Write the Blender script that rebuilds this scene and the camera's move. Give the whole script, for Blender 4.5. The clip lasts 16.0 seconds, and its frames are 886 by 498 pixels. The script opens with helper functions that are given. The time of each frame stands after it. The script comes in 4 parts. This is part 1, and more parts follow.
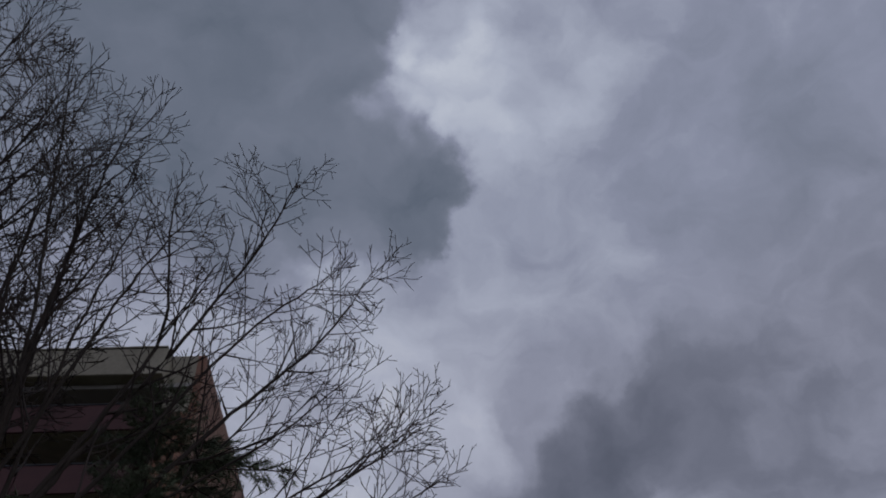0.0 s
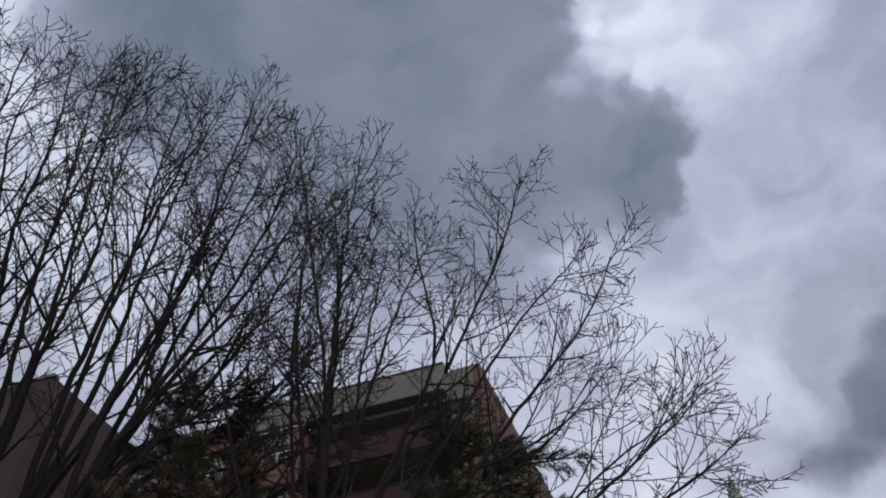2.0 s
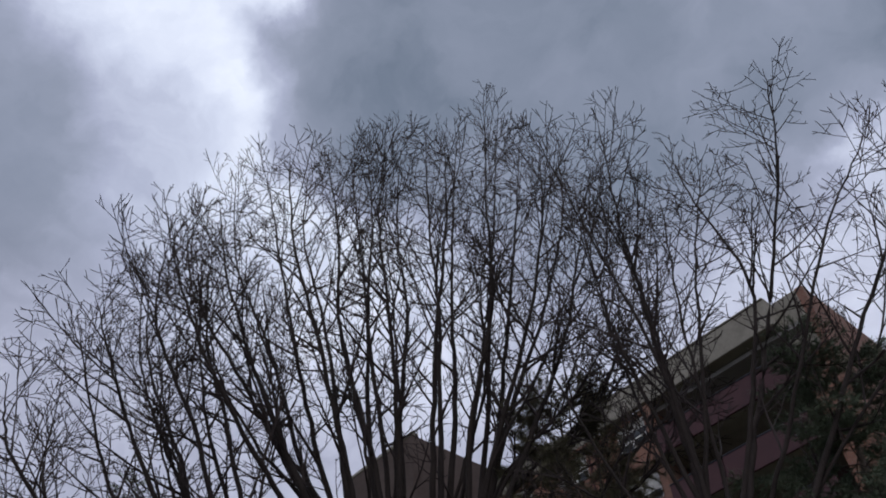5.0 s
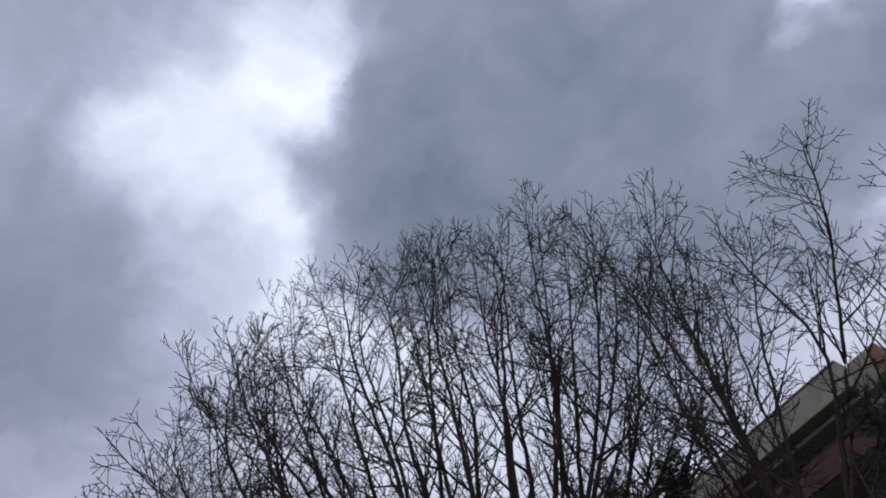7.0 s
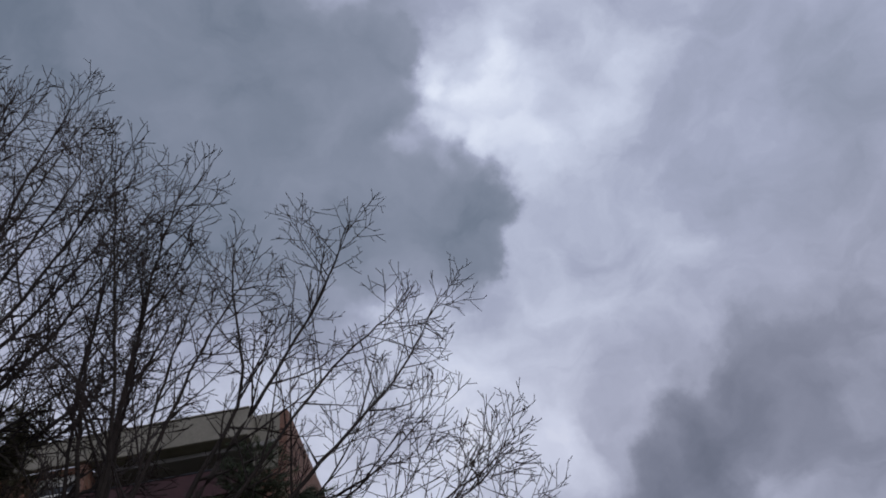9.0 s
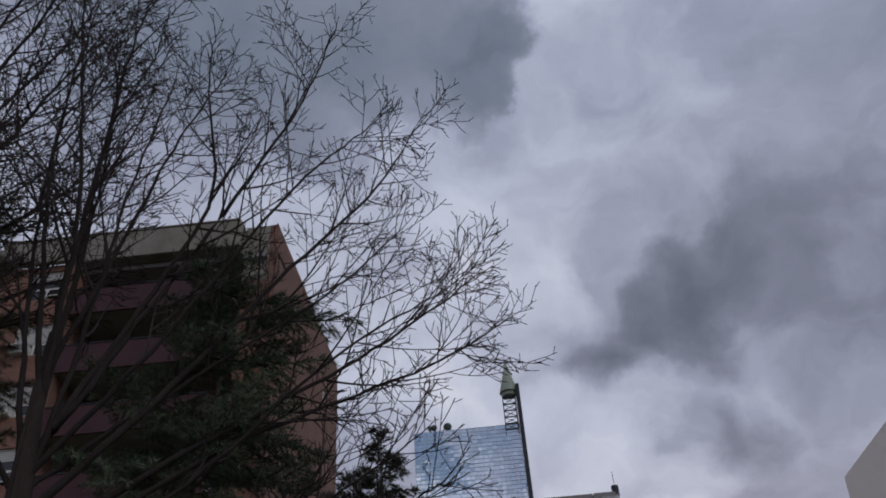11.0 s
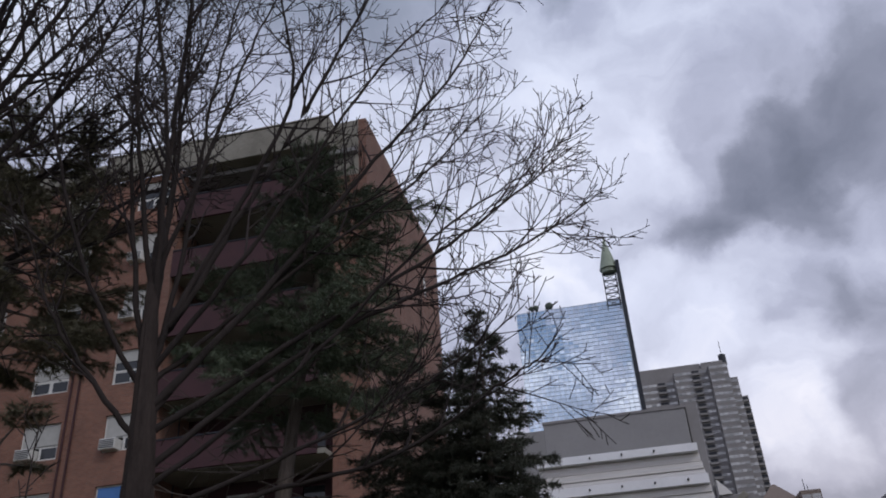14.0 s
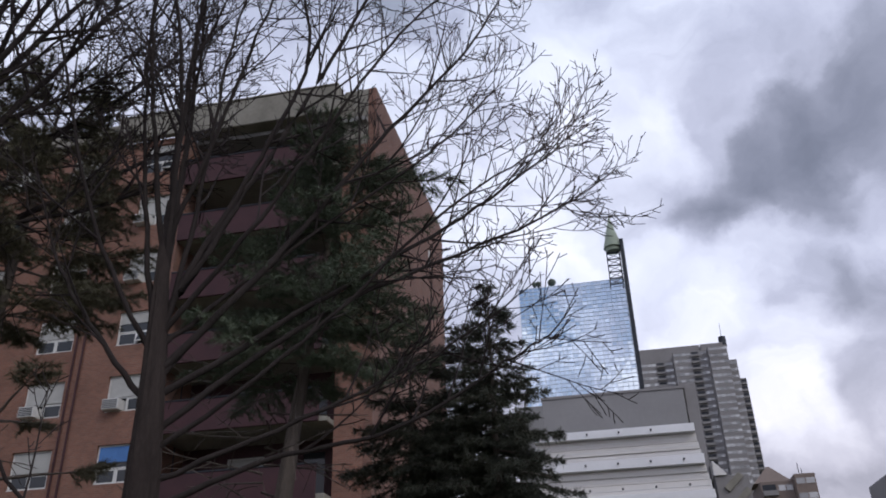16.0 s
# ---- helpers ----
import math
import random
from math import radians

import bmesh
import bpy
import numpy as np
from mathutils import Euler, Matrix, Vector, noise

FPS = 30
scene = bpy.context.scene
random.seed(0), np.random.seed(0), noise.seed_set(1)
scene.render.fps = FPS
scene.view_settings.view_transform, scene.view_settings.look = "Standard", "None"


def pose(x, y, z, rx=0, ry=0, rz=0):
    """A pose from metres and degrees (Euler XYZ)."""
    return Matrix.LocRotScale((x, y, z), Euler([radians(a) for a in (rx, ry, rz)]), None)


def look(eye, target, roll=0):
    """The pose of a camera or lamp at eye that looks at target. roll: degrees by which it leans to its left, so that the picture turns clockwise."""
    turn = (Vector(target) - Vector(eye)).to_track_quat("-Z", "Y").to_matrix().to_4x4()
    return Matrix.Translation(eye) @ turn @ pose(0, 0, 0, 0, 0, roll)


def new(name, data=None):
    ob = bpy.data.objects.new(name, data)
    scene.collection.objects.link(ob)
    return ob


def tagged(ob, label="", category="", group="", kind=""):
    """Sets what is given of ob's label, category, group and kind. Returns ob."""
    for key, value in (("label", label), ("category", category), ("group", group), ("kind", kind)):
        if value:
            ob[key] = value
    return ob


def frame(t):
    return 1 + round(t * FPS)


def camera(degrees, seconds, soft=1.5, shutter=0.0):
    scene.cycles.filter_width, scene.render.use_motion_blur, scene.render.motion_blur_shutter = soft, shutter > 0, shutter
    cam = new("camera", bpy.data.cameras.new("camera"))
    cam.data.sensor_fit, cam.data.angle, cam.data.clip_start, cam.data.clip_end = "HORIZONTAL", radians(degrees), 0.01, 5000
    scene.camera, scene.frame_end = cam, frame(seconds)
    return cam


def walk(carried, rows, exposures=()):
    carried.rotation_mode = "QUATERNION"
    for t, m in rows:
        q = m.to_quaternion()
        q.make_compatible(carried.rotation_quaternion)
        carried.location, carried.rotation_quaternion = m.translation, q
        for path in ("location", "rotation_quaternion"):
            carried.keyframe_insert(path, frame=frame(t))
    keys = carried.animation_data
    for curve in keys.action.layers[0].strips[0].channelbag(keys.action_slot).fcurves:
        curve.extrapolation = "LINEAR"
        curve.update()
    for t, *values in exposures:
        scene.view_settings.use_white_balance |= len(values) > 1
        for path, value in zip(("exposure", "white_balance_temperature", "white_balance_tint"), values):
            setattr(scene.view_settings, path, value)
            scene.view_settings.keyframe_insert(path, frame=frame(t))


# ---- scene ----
cam = camera(57.15, 16.0, soft=1.85)
PATH = [
    (0.0, pose(-0.177, -0.330, 1.751, 136.50, 3.30, -1.78)),
    (0.5, pose(-0.198, -0.322, 1.780, 135.96, 1.10, 5.97)),
    (1.0, pose(-0.193, -0.345, 1.732, 136.04, 1.36, 12.13)),
    (1.5, pose(-0.176, -0.337, 1.712, 136.34, 1.50, 15.60)),
    (2.0, pose(-0.194, -0.369, 1.700, 136.47, 1.46, 20.44)),
    (2.5, pose(-0.207, -0.371, 1.702, 136.42, 1.54, 26.17)),
    (3.0, pose(-0.203, -0.361, 1.697, 136.38, 2.43, 33.19)),
    (3.5, pose(-0.187, -0.358, 1.712, 136.27, 3.00, 39.32)),
    (4.0, pose(-0.202, -0.405, 1.635, 136.14, 3.40, 44.45)),
    (4.2, pose(-0.208, -0.454, 1.587, 136.03, 2.91, 45.22)),
    (6.3, pose(-0.226, -0.550, 1.432, 140.53, 3.84, 59.16)),
    (6.5, pose(-0.212, -0.574, 1.414, 140.91, 3.56, 59.93)),
    (7.0, pose(-0.231, -0.600, 1.415, 144.88, 4.56, 57.11)),
    (7.5, pose(-0.281, -0.546, 1.531, 145.83, 8.55, 41.67)),
    (8.0, pose(-0.261, -0.424, 1.662, 143.72, 8.17, 25.23)),
    (8.5, pose(-0.241, -0.361, 1.716, 141.46, 7.50, 14.78)),
    (8.7, pose(-0.242, -0.243, 1.855, 140.42, 7.16, 9.39)),
    (10.8, pose(0.046, 0.115, 1.803, 128.65, 5.16, 5.29)),
    (11.0, pose(0.096, 0.195, 1.830, 127.00, 3.59, 5.18)),
    (11.5, pose(0.314, 0.196, 1.835, 120.97, 3.67, 3.49)),
    (12.0, pose(0.384, 0.270, 1.795, 117.86, 4.04, 3.03)),
    (12.5, pose(0.484, 0.281, 1.82, 117.27, 2.62, 9.39)),
    (13.0, pose(0.513, 0.296, 1.848, 118.84, 1.62, 8.00)),
    (13.5, pose(0.323, 0.284, 1.814, 118.99, 5.15, 8.72)),
    (14.0, pose(0.190, 0.250, 1.821, 119.39, 3.42, 12.98)),
    (14.5, pose(0.185, 0.191, 1.828, 119.17, 2.96, 16.14)),
    (15.0, pose(0.176, 0.084, 1.791, 119.10, 2.07, 15.63)),
    (15.5, pose(0.119, 0.188, 1.817, 119.13, 1.46, 10.38)),
    (16.0, pose(0.075, 0.274, 1.851, 117.45, 1.58, 12.29)),
]
walk(cam, PATH, exposures=[(0.0, -0.45), (1.5, 0.0), (3.5, 0.35), (7.0, 0.34), (8.0, 0.28), (8.7, 0.2), (11.0, -0.1), (12.0, 0.1), (12.8, 0.3), (14.5, 0.5), (16.0, 0.7)])

# World: broken overcast, described by masses of thick cloud and bright rifts at fixed bearings.
def bearing(az, el):
    a, e = radians(az), radians(el)
    return (math.sin(a) * math.cos(e), math.cos(a) * math.cos(e), math.sin(e))


class Nodes:
    def __init__(self, tree):
        self.tree = tree
        tree.nodes.clear()

    def add(self, kind, mode=None, **inputs):
        n = self.tree.nodes.new(kind)
        if mode and "Math" in kind:
            n.operation = mode
        elif mode and kind == "ShaderNodeMapRange":
            n.interpolation_type = mode
        elif mode and kind == "ShaderNodeMix":
            n.data_type = mode
        for k, v in inputs.items():
            sock = n.inputs[int(k[1:])] if k[0] == "i" and k[1:].isdigit() else n.inputs[k.replace("_", " ")]
            if isinstance(v, bpy.types.NodeSocket):
                self.tree.links.new(v, sock)
            else:
                sock.default_value = v
        return n

    def math(self, op, a, b=0.0, clamp=False):
        n = self.add("ShaderNodeMath", op, i0=a, i1=b)
        n.use_clamp = clamp
        return n.outputs[0]

    def vmath(self, op, a, b=(0, 0, 0)):
        return self.add("ShaderNodeVectorMath", op, i0=a, i1=b).outputs["Vector"]

    def ramp(self, fac, stops, mode="LINEAR"):
        n = self.add("ShaderNodeValToRGB", None, Fac=fac)
        cr = n.color_ramp
        cr.interpolation = mode
        while len(cr.elements) < len(stops):
            cr.elements.new(0.5)
        for e, (p, c) in zip(cr.elements, stops):
            e.position, e.color = p, (*c, 1)
        return n.outputs["Color"]


# bearing, elevation, angular radius, weight (positive: thick dark cloud, negative: bright rift), firmness of the edge
CLOUDS = [
    (-40, 62, 12.5, 0.7, 0.8), (-18, 58, 9.5, 0.65, 0.8), (-54, 59, 9, 0.75, 0.85), (-25, 69, 11, 0.35, 0.7), (-3, 51.5, 6.5, 0.8, 0.85), (-35, 53, 9, 0.5, 0.5),
    (-16, 50, 7, 0.4, 0.5), (2, 51, 4.5, 0.55, 0.85), (-2, 63, 6, 0.3, 0.8), (-13, 61, 6, 0.4, 0.6), (3.5, 50, 3.2, 0.5, 0.85), (-4, 64, 3, 0.4, 0.8),
    (8.5, 27.6, 2.2, 0.4, 0.35), (11.5, 29.2, 2.6, 0.5, 0.35), (15.5, 31, 3.2, 0.6, 0.4), (19, 32.2, 3.2, 0.6, 0.4), (23.5, 33, 3.6, 0.45, 0.35), (29, 31, 5, 0.28, 0.3), (24, 26, 3, 0.3, 0.3), (17, 28.5, 2.5, 0.3, 0.3),
    (-96, 50, 8, 0.5, 0.3), (-92, 43, 7, 0.4, 0.3), (14.5, 22, 2.2, 0.3, 0.3), (18, 21, 2.5, 0.25, 0.3), (36, 33, 9, 0.22, 0.3), (50, 42, 9, 0.15, 0.3),
    (14, 9.5, 3.5, 0.3, 0.3), (23, 38, 4, 0.15, 0.4), (-100, 62, 9, 0.2, 0.3),
    (-72, 61, 5.5, -0.55, 0.4), (-70, 68, 5, -0.45, 0.4), (-80, 58.5, 6, -0.4, 0.3), (-84, 66, 7, -0.25, 0.3), (-77, 53, 6, -0.2, 0.3), (-66, 53, 4, -0.25, 0.3), (179, 18, 1.9, -0.9, 0.3), (185.6, 21, 1.5, -0.8, 0.3), (182.6, 20.6, 1.5, -0.6, 0.3), (181, 23.6, 1.2, -0.5, 0.3), (184.4, 18.4, 1.2, -0.4, 0.3), (179, 9, 4, -0.7, 0.3), (-62, 47, 8, -0.55, 0.3), (-50, 43, 8, -0.35, 0.3), (7.5, 57.5, 3.2, -0.3, 0.3), (9.5, 53, 3, -0.35, 0.3),
    (6, 61, 3, -0.35, 0.3), (14, 47, 7, -0.2, 0.3), (10, 18, 5, -0.5, 0.3), (12.5, 13, 3, -0.5, 0.3), (6, 22.5, 4, -0.55, 0.3), (1, 26.5, 4, -0.6, 0.3), (-5, 29, 6, -0.5, 0.3), (5, 33, 2.5, -0.4, 0.3), (13, 25.5, 3, -0.3, 0.3), (-10, 37, 9, -0.25, 0.3),
    (3, 37, 5, -0.3, 0.3), (-25, 36, 9, -0.1, 0.3), (18, 58, 6, -0.3, 0.3),
    (1.2, 56.0, 2.0, -0.7, 0.2), (4.6, 54.6, 1.8, -0.5, 0.2), (-2.5, 55.0, 1.6, -0.5, 0.2), (-20, 48.5, 7, 0.35, 0.4), (-7.5, 67, 2.2, -0.6, 0.4), (1.5, 60.5, 1.8, -0.5, 0.4),
    (-11, 57, 4, -0.2, 0.2), (-88, 61, 5, -0.4, 0.3), (-92, 57, 4, -0.25, 0.3), (-95, 44, 6, 0.3, 0.3),
]
world = bpy.data.worlds.new("sky")
scene.world = world
world.use_nodes = True
N = Nodes(world.node_tree)
way = N.add("ShaderNodeTexCoord").outputs["Generated"]
n1 = N.add("ShaderNodeTexNoise", None, Vector=way, Scale=3.5, Detail=3.0, Roughness=0.5).outputs["Color"]
n2 = N.add("ShaderNodeTexNoise", None, Vector=way, Scale=9.0, Detail=6.0, Roughness=0.55).outputs["Color"]
w1 = N.vmath("MULTIPLY", N.vmath("SUBTRACT", n1, (0.5, 0.5, 0.5)), (0.09, 0.09, 0.09))
w2 = N.vmath("MULTIPLY", N.vmath("SUBTRACT", n2, (0.5, 0.5, 0.5)), (0.13, 0.13, 0.13))
bent = N.vmath("NORMALIZE", N.vmath("ADD", N.vmath("ADD", way, w1), w2))
total = None
for az, el, rad, weight, firm in CLOUDS:
    d = N.add("ShaderNodeVectorMath", "DOT_PRODUCT", i0=bent, i1=bearing(az, el)).outputs["Value"]
    m = N.add("ShaderNodeMapRange", "SMOOTHSTEP", Value=d, From_Min=math.cos(radians(rad * (1.6 - 0.5 * firm))),
              From_Max=math.cos(radians(rad * firm)), To_Min=0.0, To_Max=weight).outputs["Result"]
    total = m if total is None else N.math("ADD", total, m)
fine = N.add("ShaderNodeTexNoise", None, Vector=bent, Scale=5.0, Detail=7.0, Roughness=0.52).outputs["Fac"]
broad = N.add("ShaderNodeTexNoise", None, Vector=way, Scale=1.7, Detail=2.0, Roughness=0.5).outputs["Fac"]
mass = N.math("MULTIPLY", N.math("TANH", N.math("MULTIPLY", total, 1.0)), 0.42)
wisp = N.add("ShaderNodeTexNoise", None, Vector=bent, Scale=14.0, Detail=7.0, Roughness=0.55).outputs["Fac"]
puff = N.add("ShaderNodeTexNoise", None, Vector=N.vmath("MULTIPLY", bent, (1.0, 1.0, 1.9)), Scale=8.0, Detail=5.0, Roughness=0.5, Distortion=0.6).outputs["Fac"]
thick = N.math("ADD", mass, 0.42)
for texture, depth in ((fine, 0.34), (broad, 0.16), (wisp, 0.24), (puff, 0.34)):
    thick = N.math("ADD", thick, N.math("MULTIPLY", N.math("SUBTRACT", texture, 0.5), depth))
thick = N.math("ADD", thick, 0.0, True)
cloud = N.ramp(thick, [(0.0, (0.74, 0.79, 0.9)), (0.2, (0.52, 0.565, 0.7)), (0.42, (0.325, 0.355, 0.475)), (0.62, (0.228, 0.258, 0.342)),
                       (0.85, (0.168, 0.199, 0.267)), (1.0, (0.105, 0.136, 0.19))])
dusk = N.ramp(thick, [(0.0, (0.74, 0.75, 0.83)), (0.2, (0.53, 0.56, 0.69)), (0.42, (0.345, 0.365, 0.475)), (0.62, (0.215, 0.231, 0.308)),
                      (0.85, (0.138, 0.153, 0.21)), (1.0, (0.106, 0.12, 0.165))])
height = N.add("ShaderNodeSeparateXYZ", None, Vector=way).outputs["Z"]
high = N.add("ShaderNodeMapRange", "SMOOTHSTEP", Value=height, From_Min=0.55, From_Max=0.76, To_Min=0.0, To_Max=1.0).outputs["Result"]
cloud = N.add("ShaderNodeMix", "RGBA", i0=high, i6=dusk, i7=cloud).outputs[2]
# haze warms the cloud near the horizon
warm = N.add("ShaderNodeMapRange", "SMOOTHSTEP", Value=height, From_Min=0.12, From_Max=0.42, To_Min=1.0, To_Max=0.0).outputs["Result"]
cloud = N.add("ShaderNodeMix", "RGBA", i0=warm, i6=cloud, i7=N.vmath("MULTIPLY", cloud, (1.1, 1.03, 0.95))).outputs[2]
# clear blue shows through gaps away from the thick cloud, high behind the viewer
sky = N.add("ShaderNodeTexSky")
sky.sky_type, sky.sun_disc, sky.sun_elevation, sky.sun_rotation = "NISHITA", False, radians(38), radians(132)
blue = N.vmath("MULTIPLY", sky.outputs["Color"], (0.07, 0.07, 0.07))
mixed = cloud
for az, el, rad, clear in ((184, 22.8, 2.3, 0.95), (189, 25, 6, 0.9), (178, 20.9, 1.8, 0.6), (179.2, 24.2, 2, 0.55), (183.6, 16.6, 2.2, 0.65), (182.6, 19, 1.0, 0.4)):
    gap_way = N.add("ShaderNodeVectorMath", "DOT_PRODUCT", i0=bent, i1=bearing(az, el)).outputs["Value"]
    gap = N.add("ShaderNodeMapRange", "SMOOTHSTEP", Value=gap_way, From_Min=math.cos(radians(rad)),
                From_Max=math.cos(radians(rad * 0.2)), To_Min=0.0, To_Max=clear).outputs["Result"]
    mixed = N.add("ShaderNodeMix", "RGBA", i0=gap, i6=mixed, i7=blue).outputs[2]
back = N.add("ShaderNodeBackground", None, Color=mixed, Strength=1.0)
N.add("ShaderNodeOutputWorld", None, Surface=back.outputs[0])

sun = new("sun", bpy.data.lights.new("sun", "SUN"))
sun.data.energy, sun.data.angle, sun.data.color = 0.5, radians(20), (1.0, 0.95, 0.88)
sun.matrix_world = look((0, 0, 50), (-30, 27, 18))


# ---- materials ----
def material(name, color, color2=None, rough=0.8, metal=0.0, scale=6.0, fine_scale=60.0, bump=0.2, spec=0.3, vary=0.0, stretch=(1, 1, 1)):
    """Two-scale mottled surface: large stains between two colours, fine grain in tone and relief."""
    mat = bpy.data.materials.new(name)
    mat.use_nodes = True
    M = Nodes(mat.node_tree)
    pos = M.vmath("MULTIPLY", M.add("ShaderNodeTexCoord").outputs["Object"], stretch)
    c2 = color2 or tuple(v * 0.72 for v in color)
    big = M.add("ShaderNodeTexNoise", None, Vector=pos, Scale=scale, Detail=4.0, Roughness=0.6).outputs["Fac"]
    small = M.add("ShaderNodeTexNoise", None, Vector=pos, Scale=fine_scale, Detail=3.0, Roughness=0.6).outputs["Fac"]
    col = M.ramp(M.math("ADD", M.math("MULTIPLY", big, 0.7), M.math("MULTIPLY", small, 0.3)), [(0.35, color), (0.65, c2)])
    if vary:
        rnd = M.add("ShaderNodeObjectInfo").outputs["Random"]
        col = M.add("ShaderNodeHueSaturation", None, Color=col, Value=M.math("ADD", M.math("MULTIPLY", rnd, vary), 1 - vary / 2)).outputs[0]
    b = M.add("ShaderNodeBump", None, Strength=bump, Distance=0.02, Height=small)
    p = M.add("ShaderNodeBsdfPrincipled", None, Base_Color=col, Roughness=rough, Metallic=metal, Normal=b.outputs[0])
    p.inputs["Specular IOR Level"].default_value = spec
    M.add("ShaderNodeOutputMaterial", None, Surface=p.outputs[0])
    return mat


def brickwork(name, along, c1, c2, mortar):
    """Running-bond brick at true size on walls that run along x or along y."""
    mat = bpy.data.materials.new(name)
    mat.use_nodes = True
    M = Nodes(mat.node_tree)
    xyz = M.add("ShaderNodeSeparateXYZ", None, Vector=M.add("ShaderNodeTexCoord").outputs["Object"])
    v = M.add("ShaderNodeCombineXYZ", None, X=xyz.outputs[along], Y=xyz.outputs["Z"])
    br = M.add("ShaderNodeTexBrick", None, Vector=v.outputs[0], Color1=(*c1, 1), Color2=(*c2, 1), Mortar=(*mortar, 1), Scale=1.0,
               Mortar_Size=0.006, Brick_Width=0.225, Row_Height=0.075, Bias=0.1)
    stain = M.add("ShaderNodeTexNoise", None, Vector=v.outputs[0], Scale=0.6, Detail=5.0, Roughness=0.65).outputs["Fac"]
    col = M.add("ShaderNodeHueSaturation", None, Color=br.outputs["Color"], Value=M.math("ADD", M.math("MULTIPLY", stain, 0.8), 0.6)).outputs[0]
    b = M.add("ShaderNodeBump", None, Strength=0.5, Distance=0.01, Height=M.math("SUBTRACT", 1.0, br.outputs["Fac"]))
    p = M.add("ShaderNodeBsdfPrincipled", None, Base_Color=col, Roughness=0.9, Normal=b.outputs[0])
    M.add("ShaderNodeOutputMaterial", None, Surface=p.outputs[0])
    return mat


def mirror_glass(name, color, rough, metal=0.0, vary=0.0):
    mat = bpy.data.materials.new(name)
    mat.use_nodes = True
    M = Nodes(mat.node_tree)
    pos = M.add("ShaderNodeTexCoord").outputs["Object"]
    small = M.add("ShaderNodeTexNoise", None, Vector=pos, Scale=0.5, Detail=1.0).outputs["Fac"]
    rnd = M.math("FRACT", M.math("ADD", M.add("ShaderNodeObjectInfo").outputs["Random"], M.add("ShaderNodeNewGeometry").outputs["Random Per Island"]))
    col = M.add("ShaderNodeHueSaturation", None, Color=(*color, 1), Value=M.math("ADD", M.math("MULTIPLY", rnd, vary), 1 - vary / 2)).outputs[0]
    b = M.add("ShaderNodeBump", None, Strength=0.04, Distance=0.5, Height=small)
    p = M.add("ShaderNodeBsdfPrincipled", None, Base_Color=col, Roughness=rough, Metallic=metal, Normal=b.outputs[0])
    M.add("ShaderNodeOutputMaterial", None, Surface=p.outputs[0])
    return mat


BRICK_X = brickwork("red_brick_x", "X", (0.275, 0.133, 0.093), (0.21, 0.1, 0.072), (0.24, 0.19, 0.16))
# same brick, toned down in colour to shade the side-facing walls
BRICK_Y_SHADED = brickwork("red_brick_y_shaded", "Y", (0.225, 0.113, 0.083), (0.17, 0.086, 0.064), (0.24, 0.19, 0.16))
DARK_BRICK = brickwork("dark_brick", "X", (0.13, 0.06, 0.045), (0.1, 0.05, 0.04), (0.12, 0.1, 0.09))
BROWN_RENDER = material("brown_grey_render", (0.1, 0.078, 0.07), (0.07, 0.053, 0.048), 0.95, scale=0.5, fine_scale=6, bump=0.3)
MAROON = material("maroon_panel", (0.075, 0.034, 0.039), (0.052, 0.025, 0.03), 0.7, scale=1.5)
CONCRETE = material("weathered_concrete", (0.31, 0.295, 0.255), (0.2, 0.188, 0.16), 0.9, scale=0.7, fine_scale=9, bump=0.3)
GREY_CLAD = material("grey_cladding", (0.29, 0.285, 0.288), (0.25, 0.245, 0.248), 0.7, scale=0.2, fine_scale=2)
WHITE_METAL = material("white_metal_cladding", (0.78, 0.76, 0.74), (0.66, 0.64, 0.62), 0.45, scale=0.15, fine_scale=3, stretch=(0.2, 1, 1))
PALE_METAL = material("bright_metal_cladding", (0.8, 0.8, 0.8), (0.72, 0.72, 0.72), 0.3, 0.4, scale=0.3, fine_scale=3)
PAINT_WHITE = material("white_frame_paint", (0.72, 0.72, 0.7), (0.6, 0.6, 0.58), 0.5)
GLASS = mirror_glass("window_glass", (0.03, 0.035, 0.04), 0.04)
BLIND = material("window_blind", (0.5, 0.5, 0.48), (0.4, 0.4, 0.385), 0.8, scale=2)
# blue sky mirrored in one window, painted as a flat colour
BLUE_REFLECTION = material("blue_sky_reflection", (0.1, 0.24, 0.55), (0.08, 0.19, 0.45), 0.7, scale=2)
CURTAIN = mirror_glass("curtain_wall_glass", (0.68, 0.75, 0.83), 0.04, 1.0, 0.22)
MULLION = material("curtain_wall_mullion", (0.5, 0.57, 0.66), (0.42, 0.49, 0.58), 0.4, 0.6)
DOME_GREEN = material("dark_green_dome_paint", (0.09, 0.11, 0.085), (0.07, 0.085, 0.065), 0.6, scale=0.8)
GREEN_ROOF = material("green_copper", (0.36, 0.42, 0.34), (0.29, 0.34, 0.27), 0.6, scale=0.4, fine_scale=4)
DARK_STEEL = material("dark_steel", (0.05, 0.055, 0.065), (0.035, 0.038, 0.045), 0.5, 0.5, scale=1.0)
APT_WALL = material("grey_apartment_concrete", (0.285, 0.275, 0.275), (0.235, 0.225, 0.225), 0.9, scale=0.1, fine_scale=1.5)
APT_BROWN = material("brown_apartment_brick", (0.25, 0.2, 0.175), (0.2, 0.16, 0.14), 0.9, scale=0.1, fine_scale=1.5)
FAR_GLASS = mirror_glass("far_window_glass", (0.42, 0.42, 0.42), 0.15, 0.35, 0.8)
GALV = material("galvanised_steel", (0.36, 0.36, 0.37), (0.27, 0.27, 0.28), 0.45, 0.8, scale=12, fine_scale=90)
